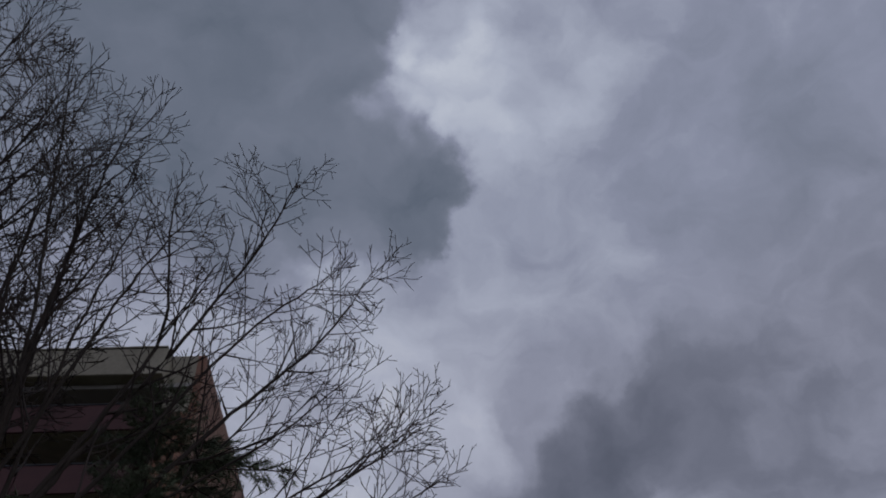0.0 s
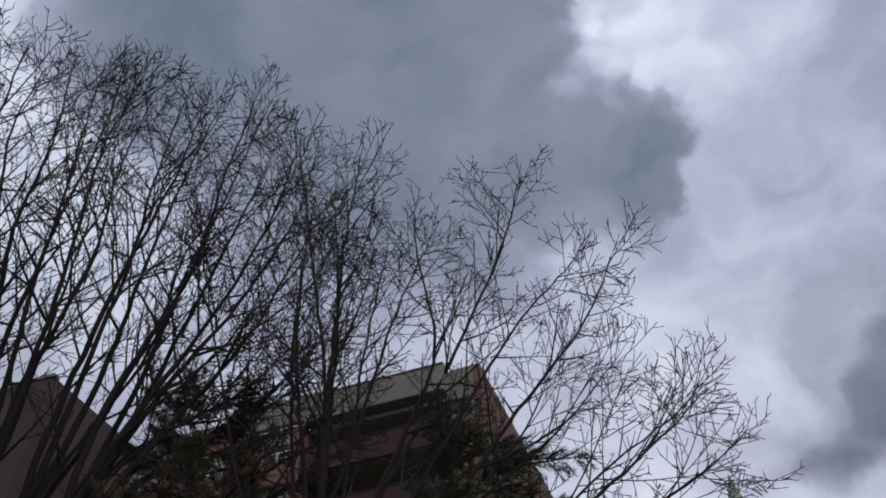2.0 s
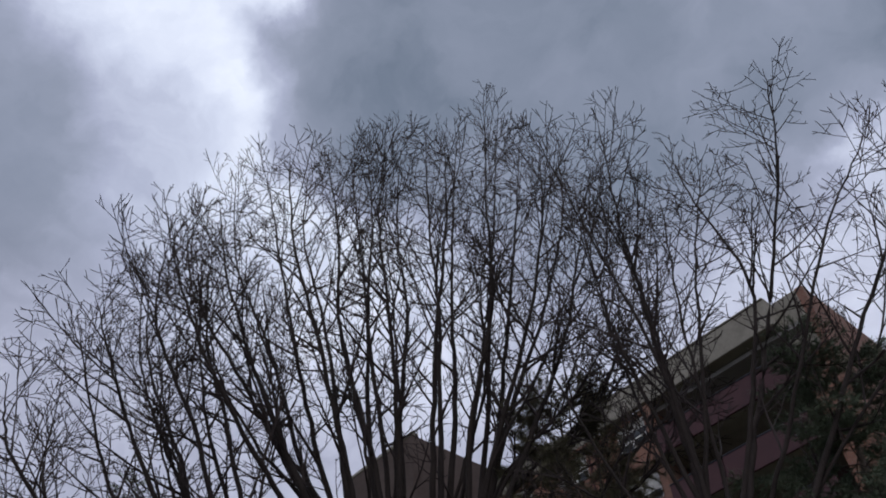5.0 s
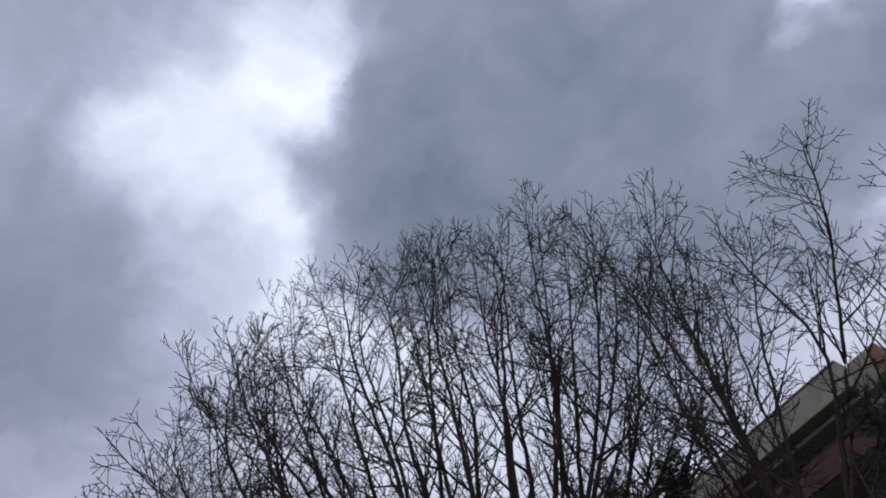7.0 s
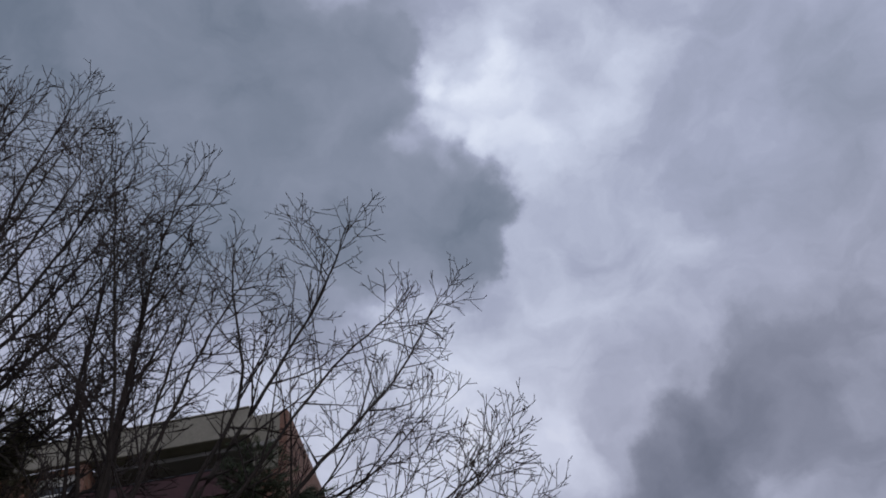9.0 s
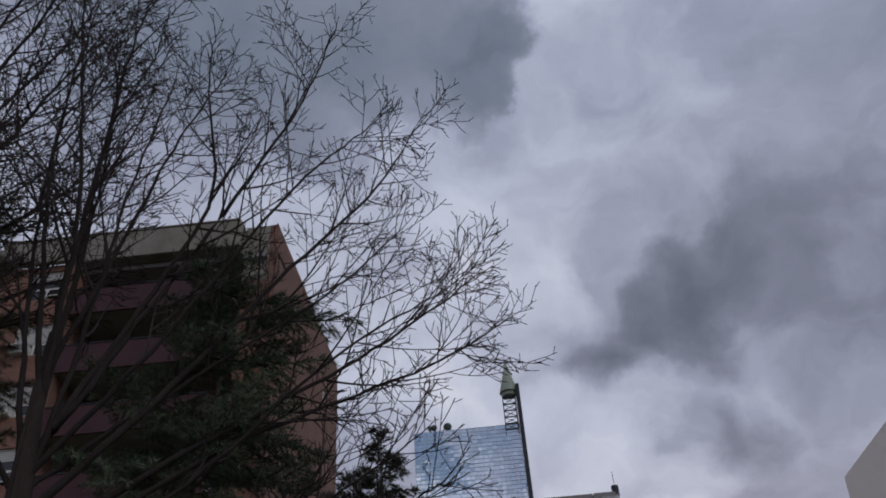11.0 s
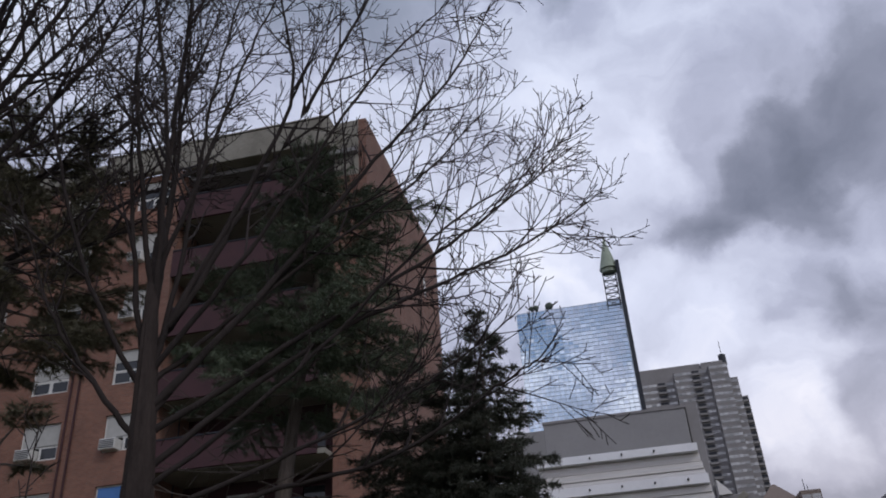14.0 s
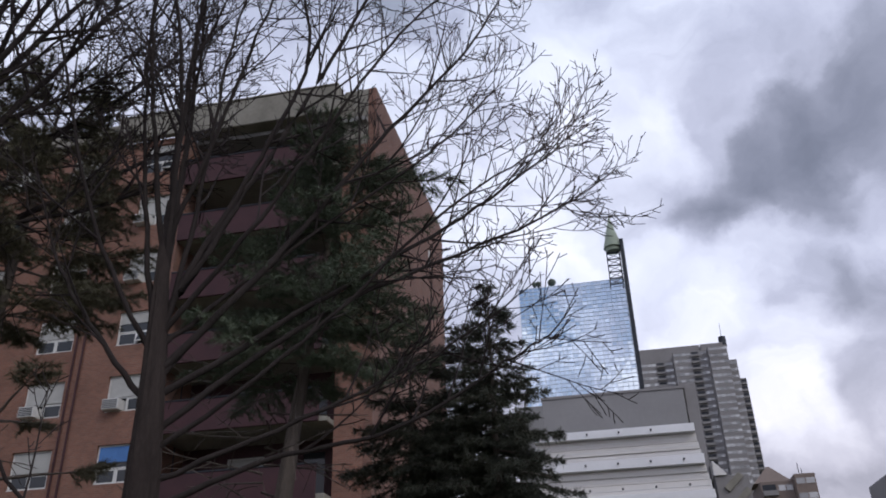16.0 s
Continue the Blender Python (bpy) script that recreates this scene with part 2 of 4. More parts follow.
SIGN_BACK = material("bare_aluminium_sign_back", (0.78, 0.72, 0.68), (0.7, 0.645, 0.61), 0.6, 0.1, scale=3, fine_scale=40, bump=0.05)
SIGN_DARK = material("dark_sign_back", (0.14, 0.13, 0.12), (0.11, 0.1, 0.095), 0.6, 0.3, scale=5)
BARK = material("dark_bark", (0.038, 0.03, 0.028), (0.022, 0.017, 0.016), 0.95, scale=5, fine_scale=40, bump=0.8, stretch=(1, 1, 0.3))
TRUNK_BARK = material("grey_brown_trunk_bark", (0.052, 0.04, 0.036), (0.028, 0.021, 0.019), 0.95, scale=5, fine_scale=40, bump=0.8, stretch=(1, 1, 0.3))
TWIG = material("twig_bark", (0.042, 0.032, 0.031), (0.025, 0.019, 0.019), 0.9, scale=8)
PINE_BARK = material("grey_conifer_bark", (0.15, 0.125, 0.11), (0.09, 0.075, 0.066), 0.95, scale=7, fine_scale=40, bump=0.8, stretch=(1, 1, 0.4))
SPRUCE = material("spruce_needles", (0.13, 0.16, 0.105), (0.08, 0.105, 0.07), 0.7, scale=3)
DARK_SPRUCE = material("dark_spruce_needles", (0.07, 0.076, 0.055), (0.042, 0.047, 0.036), 0.7, scale=3)
# near-black because the shadow on the building's left face is in the colour
PIER_SHADED = material("shaded_pier_brick", (0.035, 0.03, 0.03), (0.024, 0.02, 0.02), 0.8, scale=1.5)
DRY_PINE = material("brownish_pine_needles", (0.15, 0.14, 0.09), (0.09, 0.082, 0.056), 0.8, scale=3)
GRASS = material("winter_grass", (0.1, 0.1, 0.05), (0.07, 0.065, 0.04), 1.0, scale=0.4, fine_scale=8)
ASPHALT = material("asphalt", (0.055, 0.055, 0.057), (0.04, 0.04, 0.042), 0.95, scale=0.5, fine_scale=30)


# ---- builders ----
def empty(name, x, y, z, label, category, group="", rz=0.0):
    ob = new(name)
    ob.matrix_world = pose(x, y, z, 0, 0, rz)
    return tagged(ob, label, category, group)


def link_mesh(name, me, mat, parent, label="", kind=""):
    me.materials.append(mat)
    ob = new(name, me)
    ob.parent = parent
    if label or kind:
        tagged(ob, label, kind=kind)
    return ob


def part(name, bm, mat, parent, label=""):
    me = bpy.data.meshes.new(name)
    bm.to_mesh(me)
    bm.free()
    return link_mesh(name, me, mat, parent, label)


def raw(name, verts, faces, mat, parent, label="", smooth=False, kind=""):
    me = bpy.data.meshes.new(name)
    me.from_pydata(verts, [], faces)
    if smooth:
        me.polygons.foreach_set("use_smooth", [True] * len(me.polygons))
    me.update()
    return link_mesh(name, me, mat, parent, label, kind)


def slab(bm, x0, y0, z0, x1, y1, z1, bevel=0.0):
    """A box between two corners added to bm, its edges eased by bevel."""
    geo = bmesh.ops.create_cube(bm, size=1.0)
    bmesh.ops.scale(bm, vec=(x1 - x0, y1 - y0, z1 - z0), verts=geo["verts"])
    bmesh.ops.translate(bm, vec=((x0 + x1) / 2, (y0 + y1) / 2, (z0 + z1) / 2), verts=geo["verts"])
    if bevel:
        edges = list({e for v in geo["verts"] for e in v.link_edges})
        bmesh.ops.bevel(bm, geom=edges, offset=bevel, segments=1, affect="EDGES")
    return bm


def box(name, x0, y0, z0, x1, y1, z1, mat, parent, label="", bevel=0.0):
    return part(name, slab(bmesh.new(), x0, y0, z0, x1, y1, z1, bevel), mat, parent, label)


def structure(ob, label, category):
    return tagged(ob, label, category, kind="structure")


# ---- large structure ----
bm = bmesh.new()
bmesh.ops.create_circle(bm, cap_ends=True, segments=96, radius=4000)
ground = structure(part("ground", bm, GRASS, None), "winter lawn reaching to the horizon", "ground")
road = structure(box("road", 3.2, -60, -0.1, 10.5, 160, 0.004, ASPHALT, None), "dark asphalt street beside the lawn", "road")

# The red brick apartment block: bay of balconies, strip of end wall, long side wall, taller wing.
H = 2.75
FLOOR = 12.95
house = empty("apartment_block", -18, 34, 0, "red brick apartment block with balconies and concrete parapet", "building")


def on_house(name, x0, y0, z0, x1, y1, z1, mat, label="", bevel=0.0, parent=None):
    ob = box(name, x0 + 18, y0 - 34, z0, x1 + 18, y1 - 34, z1, mat, parent or house, label, bevel)
    return ob


FRONT, BAY_BACK, BAY_L, BAY_R, END_X, REAR, STRIP = 27.8, 30.2, -16.9, -9.95, -8.48, 42.2, 28.4
COLS = (-19.18, -22.85, -26.52)
WIN_W, WIN_H, WIN_TOP = 1.73, 1.47, 12.6
ROWS = [WIN_TOP + H * k for k in range(-3, 5)]


def pierced_wall(x0, x1, z0, z1, y0, y1, holes, mat, name="wall_panel"):
    """A wall along x with window openings right through it, built of piers and spandrels."""
    xs = sorted({x0, x1, *(h[0] for h in holes), *(h[1] for h in holes)})
    for a, b in zip(xs, xs[1:]):
        inside = sorted((h[2], h[3]) for h in holes if h[0] <= a and h[1] >= b)
        low = z0
        for lo, hi in inside + [(z1, z1)]:
            if lo > low:
                on_house(name, a, y0, low, b, y1, lo, mat)
            low = hi


holes = [(c, c + WIN_W, t - WIN_H, t) for c in COLS for t in ROWS]
pierced_wall(-28.0, BAY_L, 0, 23.896, FRONT, FRONT + 0.3, holes, BRICK_X)
on_house("parapet_band", -28.0, FRONT - 0.02, 23.9, -20.7, FRONT + 0.32, 25.1, CONCRETE, bevel=0.02)
bay_doors = [(-15.0, -13.4, FLOOR + H * k + 0.5, FLOOR + H * k + 2.1) for k in range(-4, 4)]
bay_doors += [(-11.8, -10.9, FLOOR + H * k + 0.05, FLOOR + H * k + 2.1) for k in range(-4, 4)]
pierced_wall(BAY_L, BAY_R, 0, 25.0, BAY_BACK, BAY_BACK + 0.3, bay_doors, MAROON, "bay_wall")
on_house("fin_wall", BAY_L - 0.35, 27.55, 0, BAY_L, FRONT - 0.004, 23.74, BRICK_Y_SHADED, "brick fin wall beside the balconies")
on_house("fin_return", BAY_L - 0.3, FRONT + 0.304, 0, BAY_L - 0.004, BAY_BACK, 23.7, BRICK_Y_SHADED)
on_house("end_wall", BAY_R, STRIP, 0, END_X - 0.354, BAY_BACK + 0.3, 22.4, BRICK_X, "brick end strip of the front")
on_house("cap", BAY_R, STRIP, 22.4, END_X - 0.354, BAY_BACK + 0.3, 25.4, CONCRETE, "stained concrete end cap", 0.02)
on_house("side_wall", END_X - 0.35, STRIP - 0.004, 0, END_X, REAR, 25.4, BRICK_Y_SHADED, "plain red brick side wall")
on_house("side_window", END_X + 0.001, 38.4, 21.1, END_X + 0.04, 38.75, 22.1, PAINT_WHITE, "small white vent on the side wall")
on_house("rear_wall", -28.0, REAR - 0.3, 0, END_X - 0.354, REAR, 24.6, BRICK_X)
on_house("roof", -28.0, FRONT + 0.33, 23.5, END_X - 0.354, REAR - 0.304, 23.7, GREY_CLAD)
on_house("parapet", -20.7, 27.5, 23.9, BAY_L - 0.004, FRONT - 0.004, 25.15, CONCRETE, "", 0.03)
on_house("parapet", BAY_L, 27.5, 23.75, BAY_R - 0.004, BAY_BACK - 0.1, 25.15, CONCRETE, "weathered concrete parapet over the balconies", 0.03)
on_house("parapet_coping", -20.75, 27.45, 25.154, BAY_L - 0.004, FRONT + 0.3, 25.24, CONCRETE, "", 0.015)
on_house("parapet_coping", BAY_L, 27.45, 25.154, BAY_R - 0.004, BAY_BACK - 0.1, 25.24, CONCRETE, "", 0.015)
on_house("soffit", BAY_L, STRIP - 0.09, 23.6, BAY_R - 0.004, BAY_BACK - 0.004, 23.745, CONCRETE)
# rain pipe and expansion joint between window columns
for x in (-20.55, -20.9):
    bm = bmesh.new()
    bmesh.ops.create_cone(bm, cap_ends=True, segments=8, radius1=0.045, radius2=0.045, depth=23.4,
                          matrix=Matrix.Translation((x + 18, FRONT - 0.06 - 34, 11.8)))
    part("rain_pipe", bm, MAROON, house, "brown painted rain pipe")
# wing
on_house("wing_front_wall", -33.6, 22.6, 0, -28.004, 22.95, 26.2, BROWN_RENDER, "brown-grey rendered front of the taller wing")
on_house("wing_side_wall", -28.35, 22.954, 0, -28.0, 33.0, 26.2, BROWN_RENDER, "brown-grey rendered flank of the taller wing")
on_house("wing_left_wall", -33.95, 22.6, 0, -33.604, 33.0, 26.2, BROWN_RENDER)
on_house("wing_roof", -33.6, 22.954, 25.9, -28.354, 33.0, 26.15, GREY_CLAD)
on_house("wing_coping", -33.95, 22.55, 26.204, -27.95, 23.0, 26.4, CONCRETE, "", 0.02)

# balconies
for k in range(-4, 4):
    z = FLOOR + H * k
    on_house("balcony_slab", BAY_L + 0.004, 27.62, z - 0.2, BAY_R - 0.004, BAY_BACK - 0.004, z, CONCRETE, "concrete balcony floor", 0.01)
    bal = on_house("balcony_front", BAY_L + 0.004, 27.5, z - 0.2, BAY_R - 0.3, 27.616, z + 1.0, MAROON, "solid maroon balcony front", 0.01)
    on_house("handrail", BAY_L + 0.004, 27.47, z + 1.004, BAY_R - 0.28, 27.64, z + 1.06, DARK_STEEL, "", 0.008, bal)


def window_unit(name, x, z, w, h, y, kind, parent):
    """White framed window: one wide light with a blind above, two small sashes below. kind: shut, open, ac, blue (a
    blue panel painted as reflected sky, no blind), bay.
    """
    top = z
    win = on_house(name, x, y, top - 0.06, x + w, y + 0.09, top, PAINT_WHITE, "", 0.008, parent)
    for n, a, b, c, d in (("sill", x - 0.05, top - h - 0.05, x + w + 0.05, top - h + 0.03), ("jamb", x, top - h + 0.034, x + 0.06, top - 0.064),
                          ("jamb", x + w - 0.06, top - h + 0.034, x + w, top - 0.064), ("transom", x + 0.064, top - h * 0.62, x + w - 0.064, top - h * 0.62 + 0.06),
                          ("mullion", x + w * 0.5 - 0.03, top - h + 0.034, x + w * 0.5 + 0.03, top - h * 0.62 - 0.004)):
        on_house(n, a, y - (0.06 if n == "sill" else 0), b, c, y + 0.09, d, PAINT_WHITE, "", 0.006, win)
    on_house("pane", x + 0.064, y + 0.03, top - h * 0.62 + 0.064, x + w - 0.064, y + 0.045, top - 0.064, GLASS, "", 0, win)
    drop = {"shut": 0.52, "open": 0.3, "ac": 0.56, "blue": 0.4, "bay": 0.2}[kind] * h
    if drop:
        on_house("blind", x + 0.07, y + 0.0, top - 0.066 - drop, x + w - 0.07, y + 0.024, top - 0.066, BLUE_REFLECTION if kind == "blue" else BLIND, "bright blue panel painted as sky reflected in the pane" if kind == "blue" else "pale lowered blind", 0, win)
    for i in (0, 1):
        a = x + 0.064 + i * (w * 0.5 - 0.03)
        b = a + w * 0.5 - 0.1
        lo, hi = top - h + 0.034, top - h * 0.62 - 0.004
        if kind == "ac" and i == 0:
            unit = on_house("air_conditioner", a + 0.02, y - 0.42, lo, b - 0.06, y + 0.3, lo + 0.42, PAINT_WHITE, "window air conditioner", 0.015, win)
            for s in range(5):
                on_house("grille_slat", a + 0.06, y - 0.432, lo + 0.05 + s * 0.07, b - 0.1, y - 0.424, lo + 0.085 + s * 0.07, DARK_STEEL, "", 0, unit)
            continue
        swing = 0.32 if kind == "open" and i == 1 or kind == "shut" and i == 0 and (int(x * 7 + z * 3) % 3 == 0) else 0.0
        bm = bmesh.new()
        slab(bm, 0, -0.02, -(hi - lo), b - a, 0.02, 0)
        sash = part("sash", bm, PAINT_WHITE, win, "open tilted sash" if swing else "")
        sash.matrix_basis = pose(a + 18, y + 0.03 - 34, hi, -radians(0), 0, 0) @ Matrix.Rotation(-swing * 1.4, 4, "X")
        bm = bmesh.new()
        slab(bm, 0.05, -0.028, -(hi - lo) + 0.05, b - a - 0.05, -0.022, -0.05)
        part("sash_pane", bm, GLASS, sash)
    return win


KINDS = ["shut", "open", "ac", "shut", "bay", "open", "shut", "ac"]
for ci, c in enumerate(COLS):
    for ri, t in enumerate(ROWS):
        kind = KINDS[(ri * 3 + ci * 5) % 8]
        if ci == 0:
            kind = {4: "open", 3: "ac", 2: "blue", 5: "ac"}.get(ri, kind)
        if ci == 1:
            kind = {3: "ac", 5: "open", 4: "shut"}.get(ri, kind)
        window_unit("window", c, t, WIN_W, WIN_H, FRONT + 0.1, kind, house)
for k in range(-4, 4):
    window_unit("bay_window", -15.0, FLOOR + H * k + 2.1, 1.6, 1.6, BAY_BACK + 0.08, "bay" if k % 2 else "shut", house)
    on_house("balcony_door", -11.8, BAY_BACK + 0.08, FLOOR + H * k + 0.05, -10.9, BAY_BACK + 0.14, FLOOR + H * k + 2.1, GLASS, "dark glazed balcony door", 0.01)
# dark sheets behind the glass, added for the shade of unlit rooms
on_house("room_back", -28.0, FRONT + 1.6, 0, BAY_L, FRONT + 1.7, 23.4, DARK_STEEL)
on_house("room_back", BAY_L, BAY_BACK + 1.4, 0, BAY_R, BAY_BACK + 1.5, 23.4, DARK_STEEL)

# The mirror-glass office tower with its cone-topped mast.
GX0, GX1, GY, GZ0, GZ1 = -19.0, 7.4, 190.0, 57.0, 87.8
tower = empty("glass_office_tower", 0, 200, 0, "office tower faced with blue mirror glass", "building")


def on_tower(name, x0, y0, z0, x1, y1, z1, mat, label="", bevel=0.0, parent=None):
    return box(name, x0, y0 - 200, z0, x1, y1 - 200, z1, mat, parent or tower, label, bevel)


on_tower("core", GX0, GY + 0.3, 0, GX1, 214, GZ1 - 0.2, MULLION)
ROWS_G, COLS_G = 30, 22
pw, ph = (GX1 - GX0) / COLS_G, (GZ1 - GZ0) / ROWS_G
for j in range(ROWS_G + 1):
    on_tower("transom", GX0, GY - 0.1, GZ0 + j * ph - 0.07, GX1, GY + 0.29, GZ0 + j * ph + 0.07, MULLION)
for i in range(COLS_G + 1):
    on_tower("mullion", GX0 + i * pw - 0.05, GY - 0.12, GZ0, GX0 + i * pw + 0.05, GY + 0.28, GZ1, MULLION)
pane_mesh = bpy.data.meshes.new("pane")
pane_bm = slab(bmesh.new(), 0.05, 0, 0.07, pw - 0.05, 0.05, ph - 0.07)
pane_bm.to_mesh(pane_mesh)
pane_bm.free()
pane_mesh.materials.append(CURTAIN)
corners, quads = [tuple(v.co) for v in pane_mesh.vertices], [tuple(p.vertices) for p in pane_mesh.polygons]
tilt_rng = random.Random(3)
PV, PF = [], []
for j in range(ROWS_G):
    for i in range(COLS_G):
        place = pose(GX0 + i * pw, GY - 200.05, GZ0 + j * ph, tilt_rng.gauss(0, 0.2), 0, tilt_rng.gauss(0, 0.2))
        if j >= ROWS_G - 13:
            ob = new("pane", pane_mesh)
            ob.parent = tower
            ob.matrix_basis = place
        else:
            base = len(PV)
            PV += [place @ Vector(c) for c in corners]
            PF += [tuple(base + k for k in q) for q in quads]
raw("lower_panes", PV, PF, CURTAIN, tower, "blue mirror glass panes", False, "stuff")
on_tower("side_blade", GX1 + 0.1, 186, 0, GX1 + 1.0, 190.4, 97.0, DARK_STEEL, "dark steel blade wall", 0.05)
on_tower("base_wall", GX0 - 3, 189, 0, GX1 + 0.05, GY + 0.2, GZ0 - 0.1, GREY_CLAD)
on_tower("mast_leg", 3.9, 188.0, 86, 4.15, 188.3, 95.5, DARK_STEEL, "dark lattice mast")
on_tower("mast_leg", 7.0, 188.0, 86, 7.3, 188.3, 95.5, DARK_STEEL)
for j in range(5):
    z = 87.2 + j * 1.75
    on_tower("mast_rung", 3.9, 187.9, z, 7.3, 188.4, z + 0.16, DARK_STEEL)
    for s in (-1, 1):
        bm = bmesh.new()
        bmesh.ops.create_cone(bm, cap_ends=True, segments=6, radius1=0.09, radius2=0.09, depth=3.7,
                              matrix=Matrix.Translation((5.6, -12, z + 0.87)) @ Matrix.Rotation(s * 1.12, 4, "Y"))
        part("mast_brace", bm, DARK_STEEL, tower)
bm = bmesh.new()
bmesh.ops.create_cone(bm, cap_ends=True, segments=24, radius1=2.35, radius2=0.04, depth=9.4, matrix=Matrix.Translation((5.75, -12, 100.2)))
part("cone_roof", bm, GREEN_ROOF, tower, "pale green cone on the mast")
bm = bmesh.new()
bmesh.ops.create_cone(bm, cap_ends=True, segments=24, radius1=1.75, radius2=1.85, depth=0.9, matrix=Matrix.Translation((5.75, -12, 95.0)))
part("cone_collar", bm, GREEN_ROOF, tower)
for x, r in ((-10.7, 1.1), (-14.2, 0.8), (-15.2, 0.7)):
    bm = bmesh.new()
    bmesh.ops.create_uvsphere(bm, u_segments=16, v_segments=10, radius=r, matrix=Matrix.Translation((x, -6, 90.7)) @ Matrix.Diagonal((1, 1, 0.9, 1)))
    part("roof_dome", bm, DOME_GREEN, tower, "dark green rooftop dome")
    on_tower("dome_post", x - 0.3, 193.8, 87.5, x + 0.3, 194.2, 90.0, DARK_STEEL)

# Grey hall and the white banded hall in front of the tower.
grey = empty("grey_hall", 0, 120, 0, "plain grey clad windowless hall", "building")
box("wall", -9, -10, 0, 9.95, 14, 34.6, GREY_CLAD, grey, "", 0.05)
box("coping", -9.1, -10.15, 34.604, 10.1, 14, 34.95, APT_WALL, grey)
box("side_fin", 10.1, -9.5, 0, 11.6, 14, 35.4, APT_WALL, grey, "darker grey side return", 0.05)
white = empty("white_banded_hall", 0, 100, 0, "white hall with ribbed horizontal metal bands", "building")
box("wall", -9, -4, 0, 8.9, 5, 24.6, WHITE_METAL, white)
zs = [25.96, 25.0, 24.0, 23.2, 22.5, 21.4, 20.6, 19.8, 18.6, 17.6, 16.6, 15.4]
for i, (a, b) in enumerate(zip(zs, zs[1:])):
    proud = 1.3 if i in (0, 4, 8) else 0.25 + 0.1 * (i % 3)
    if i not in (0, 4, 8):
        mid = (a + b) / 2
        box("rib", -9, -4.06 - proud, mid - 0.03, 9.1 + 0.13 * i, -4.004 - proud, mid + 0.03, PALE_METAL, white)
    box("band", -9, -4 - proud, b + 0.05, 9.1 + 0.13 * i, 5, a, PALE_METAL if i in (0, 4, 8) else WHITE_METAL, white, "", 0.03)
for z, n in ((25.5, 3), (22.0, 4), (19.2, 4)):
    for i in range(n):
        x = -3.5 + i * 3.6 + (z % 1)
        box("spotlight", x, -5.75, z - 0.1, x + 0.2, -5.3, z + 0.08, DARK_STEEL, white, "small dark spotlight", 0.03)

# Far apartment tower, stepped to one side.
def far_block(name, cx, cy, label, wings, mat, bay=2.2, storey=2.95, rail=True, foot=18):
    """Wings are (x0, x1, y0, height) seen face on; each gets rows of windows and flat dark panels for the shade of
    balcony recesses.
    """
    ob = empty(name, cx, cy, 0, label, "building")
    for wx0, wx1, y0, top in wings:
        box("wall", wx0 - cx, y0 - cy, 0, wx1 - cx, y0 - cy + 18, top, mat, ob, "", 0.05)
        n = max(1, int((wx1 - wx0) / bay))
        step = (wx1 - wx0) / n
        z = top - storey
        while z > foot:
            for i in range(n):
                a = wx0 + i * step
                if (i + int(wx0)) % 3 == 1 and rail:
                    box("balcony", a + 0.2 - cx, y0 - 1.1 - cy, z, a + step - 0.2 - cx, y0 - 0.004 - cy, z + 0.95, APT_WALL, ob)
                    # flat dark panel: the recess's shade as colour, the wall isn't cut
                    box("balcony_door", a + 0.3 - cx, y0 - 0.03 - cy, z + 1.0, a + step - 0.3 - cx, y0 - 0.004 - cy, z + 2.3, DARK_STEEL, ob)
                else:
                    box("window", a + 0.22 - cx, y0 - 0.06 - cy, z + 0.95, a + step * 0.5 - 0.1 - cx, y0 - 0.004 - cy, z + 2.1, FAR_GLASS, ob)
                    box("window", a + step * 0.5 + 0.1 - cx, y0 - 0.06 - cy, z + 0.95, a + step - 0.22 - cx, y0 - 0.004 - cy, z + 2.1, FAR_GLASS, ob)
            z -= storey
    return ob


apt = far_block("apartment_tower", 38, 358, "grey concrete apartment tower with stepped balconies",
                [(14.9, 29.7, 355, 120.5), (29.7, 44.1, 350, 122.4), (44.1, 51.8, 346, 122.4), (51.8, 55.1, 348, 116.1), (55.1, 57.8, 350, 108.2)], APT_WALL, 3.6, foot=58)
box("penthouse", 14.9 - 38, -1.7, 120.6, 42 - 38, 21, 127, APT_WALL, apt, "", 0.05)
box("penthouse", 42.004 - 38, -5.2, 122.5, 51.4 - 38, 21, 125.9, APT_WALL, apt, "", 0.05)
bm = bmesh.new()
bmesh.ops.create_cone(bm, cap_ends=True, segments=12, radius1=1.6, radius2=1.6, depth=4.5, matrix=Matrix.Translation((51.8 - 38, -3.5, 126.6)))
part("roof_tank", bm, DARK_STEEL, apt, "dark rooftop tank")
box("aerial", 51.7 - 38, -3.6, 128.4, 51.9 - 38, -3.4, 135.4, DARK_STEEL, apt)
low = far_block("brown_apartment_block", 35, 185, "low brown brick apartment block with a hipped roof", [(28.5, 35, 182, 34.8), (35, 39, 180, 35.6)], APT_BROWN)
bm = bmesh.new()
bmesh.ops.create_cone(bm, cap_ends=True, segments=4, radius1=5.5, radius2=0.4, depth=4.0, matrix=Matrix.Translation((31.5 - 35, 3, 36.9)) @ Matrix.Rotation(0.785, 4, "Z"))
part("hipped_roof", bm, APT_BROWN, low)
box("aerial", 37 - 35, 0, 35.6, 37.12 - 35, 0.12, 38.8, DARK_STEEL, low)
box("aerial", 37.6 - 35, 0, 35.6, 37.7 - 35, 0.12, 37.6, DARK_STEEL, low)
stair = empty("grey_stair_block", 13, 112, 0, "low grey block with sloped ramps beside the hall", "building")
box("wall", -1.2, -4, 0, 2.8, 6, 22.5, APT_WALL, stair, "", 0.05)
box("wall", 2.8, -2, 0, 5.4, 6, 19.5, APT_WALL, stair, "", 0.05)
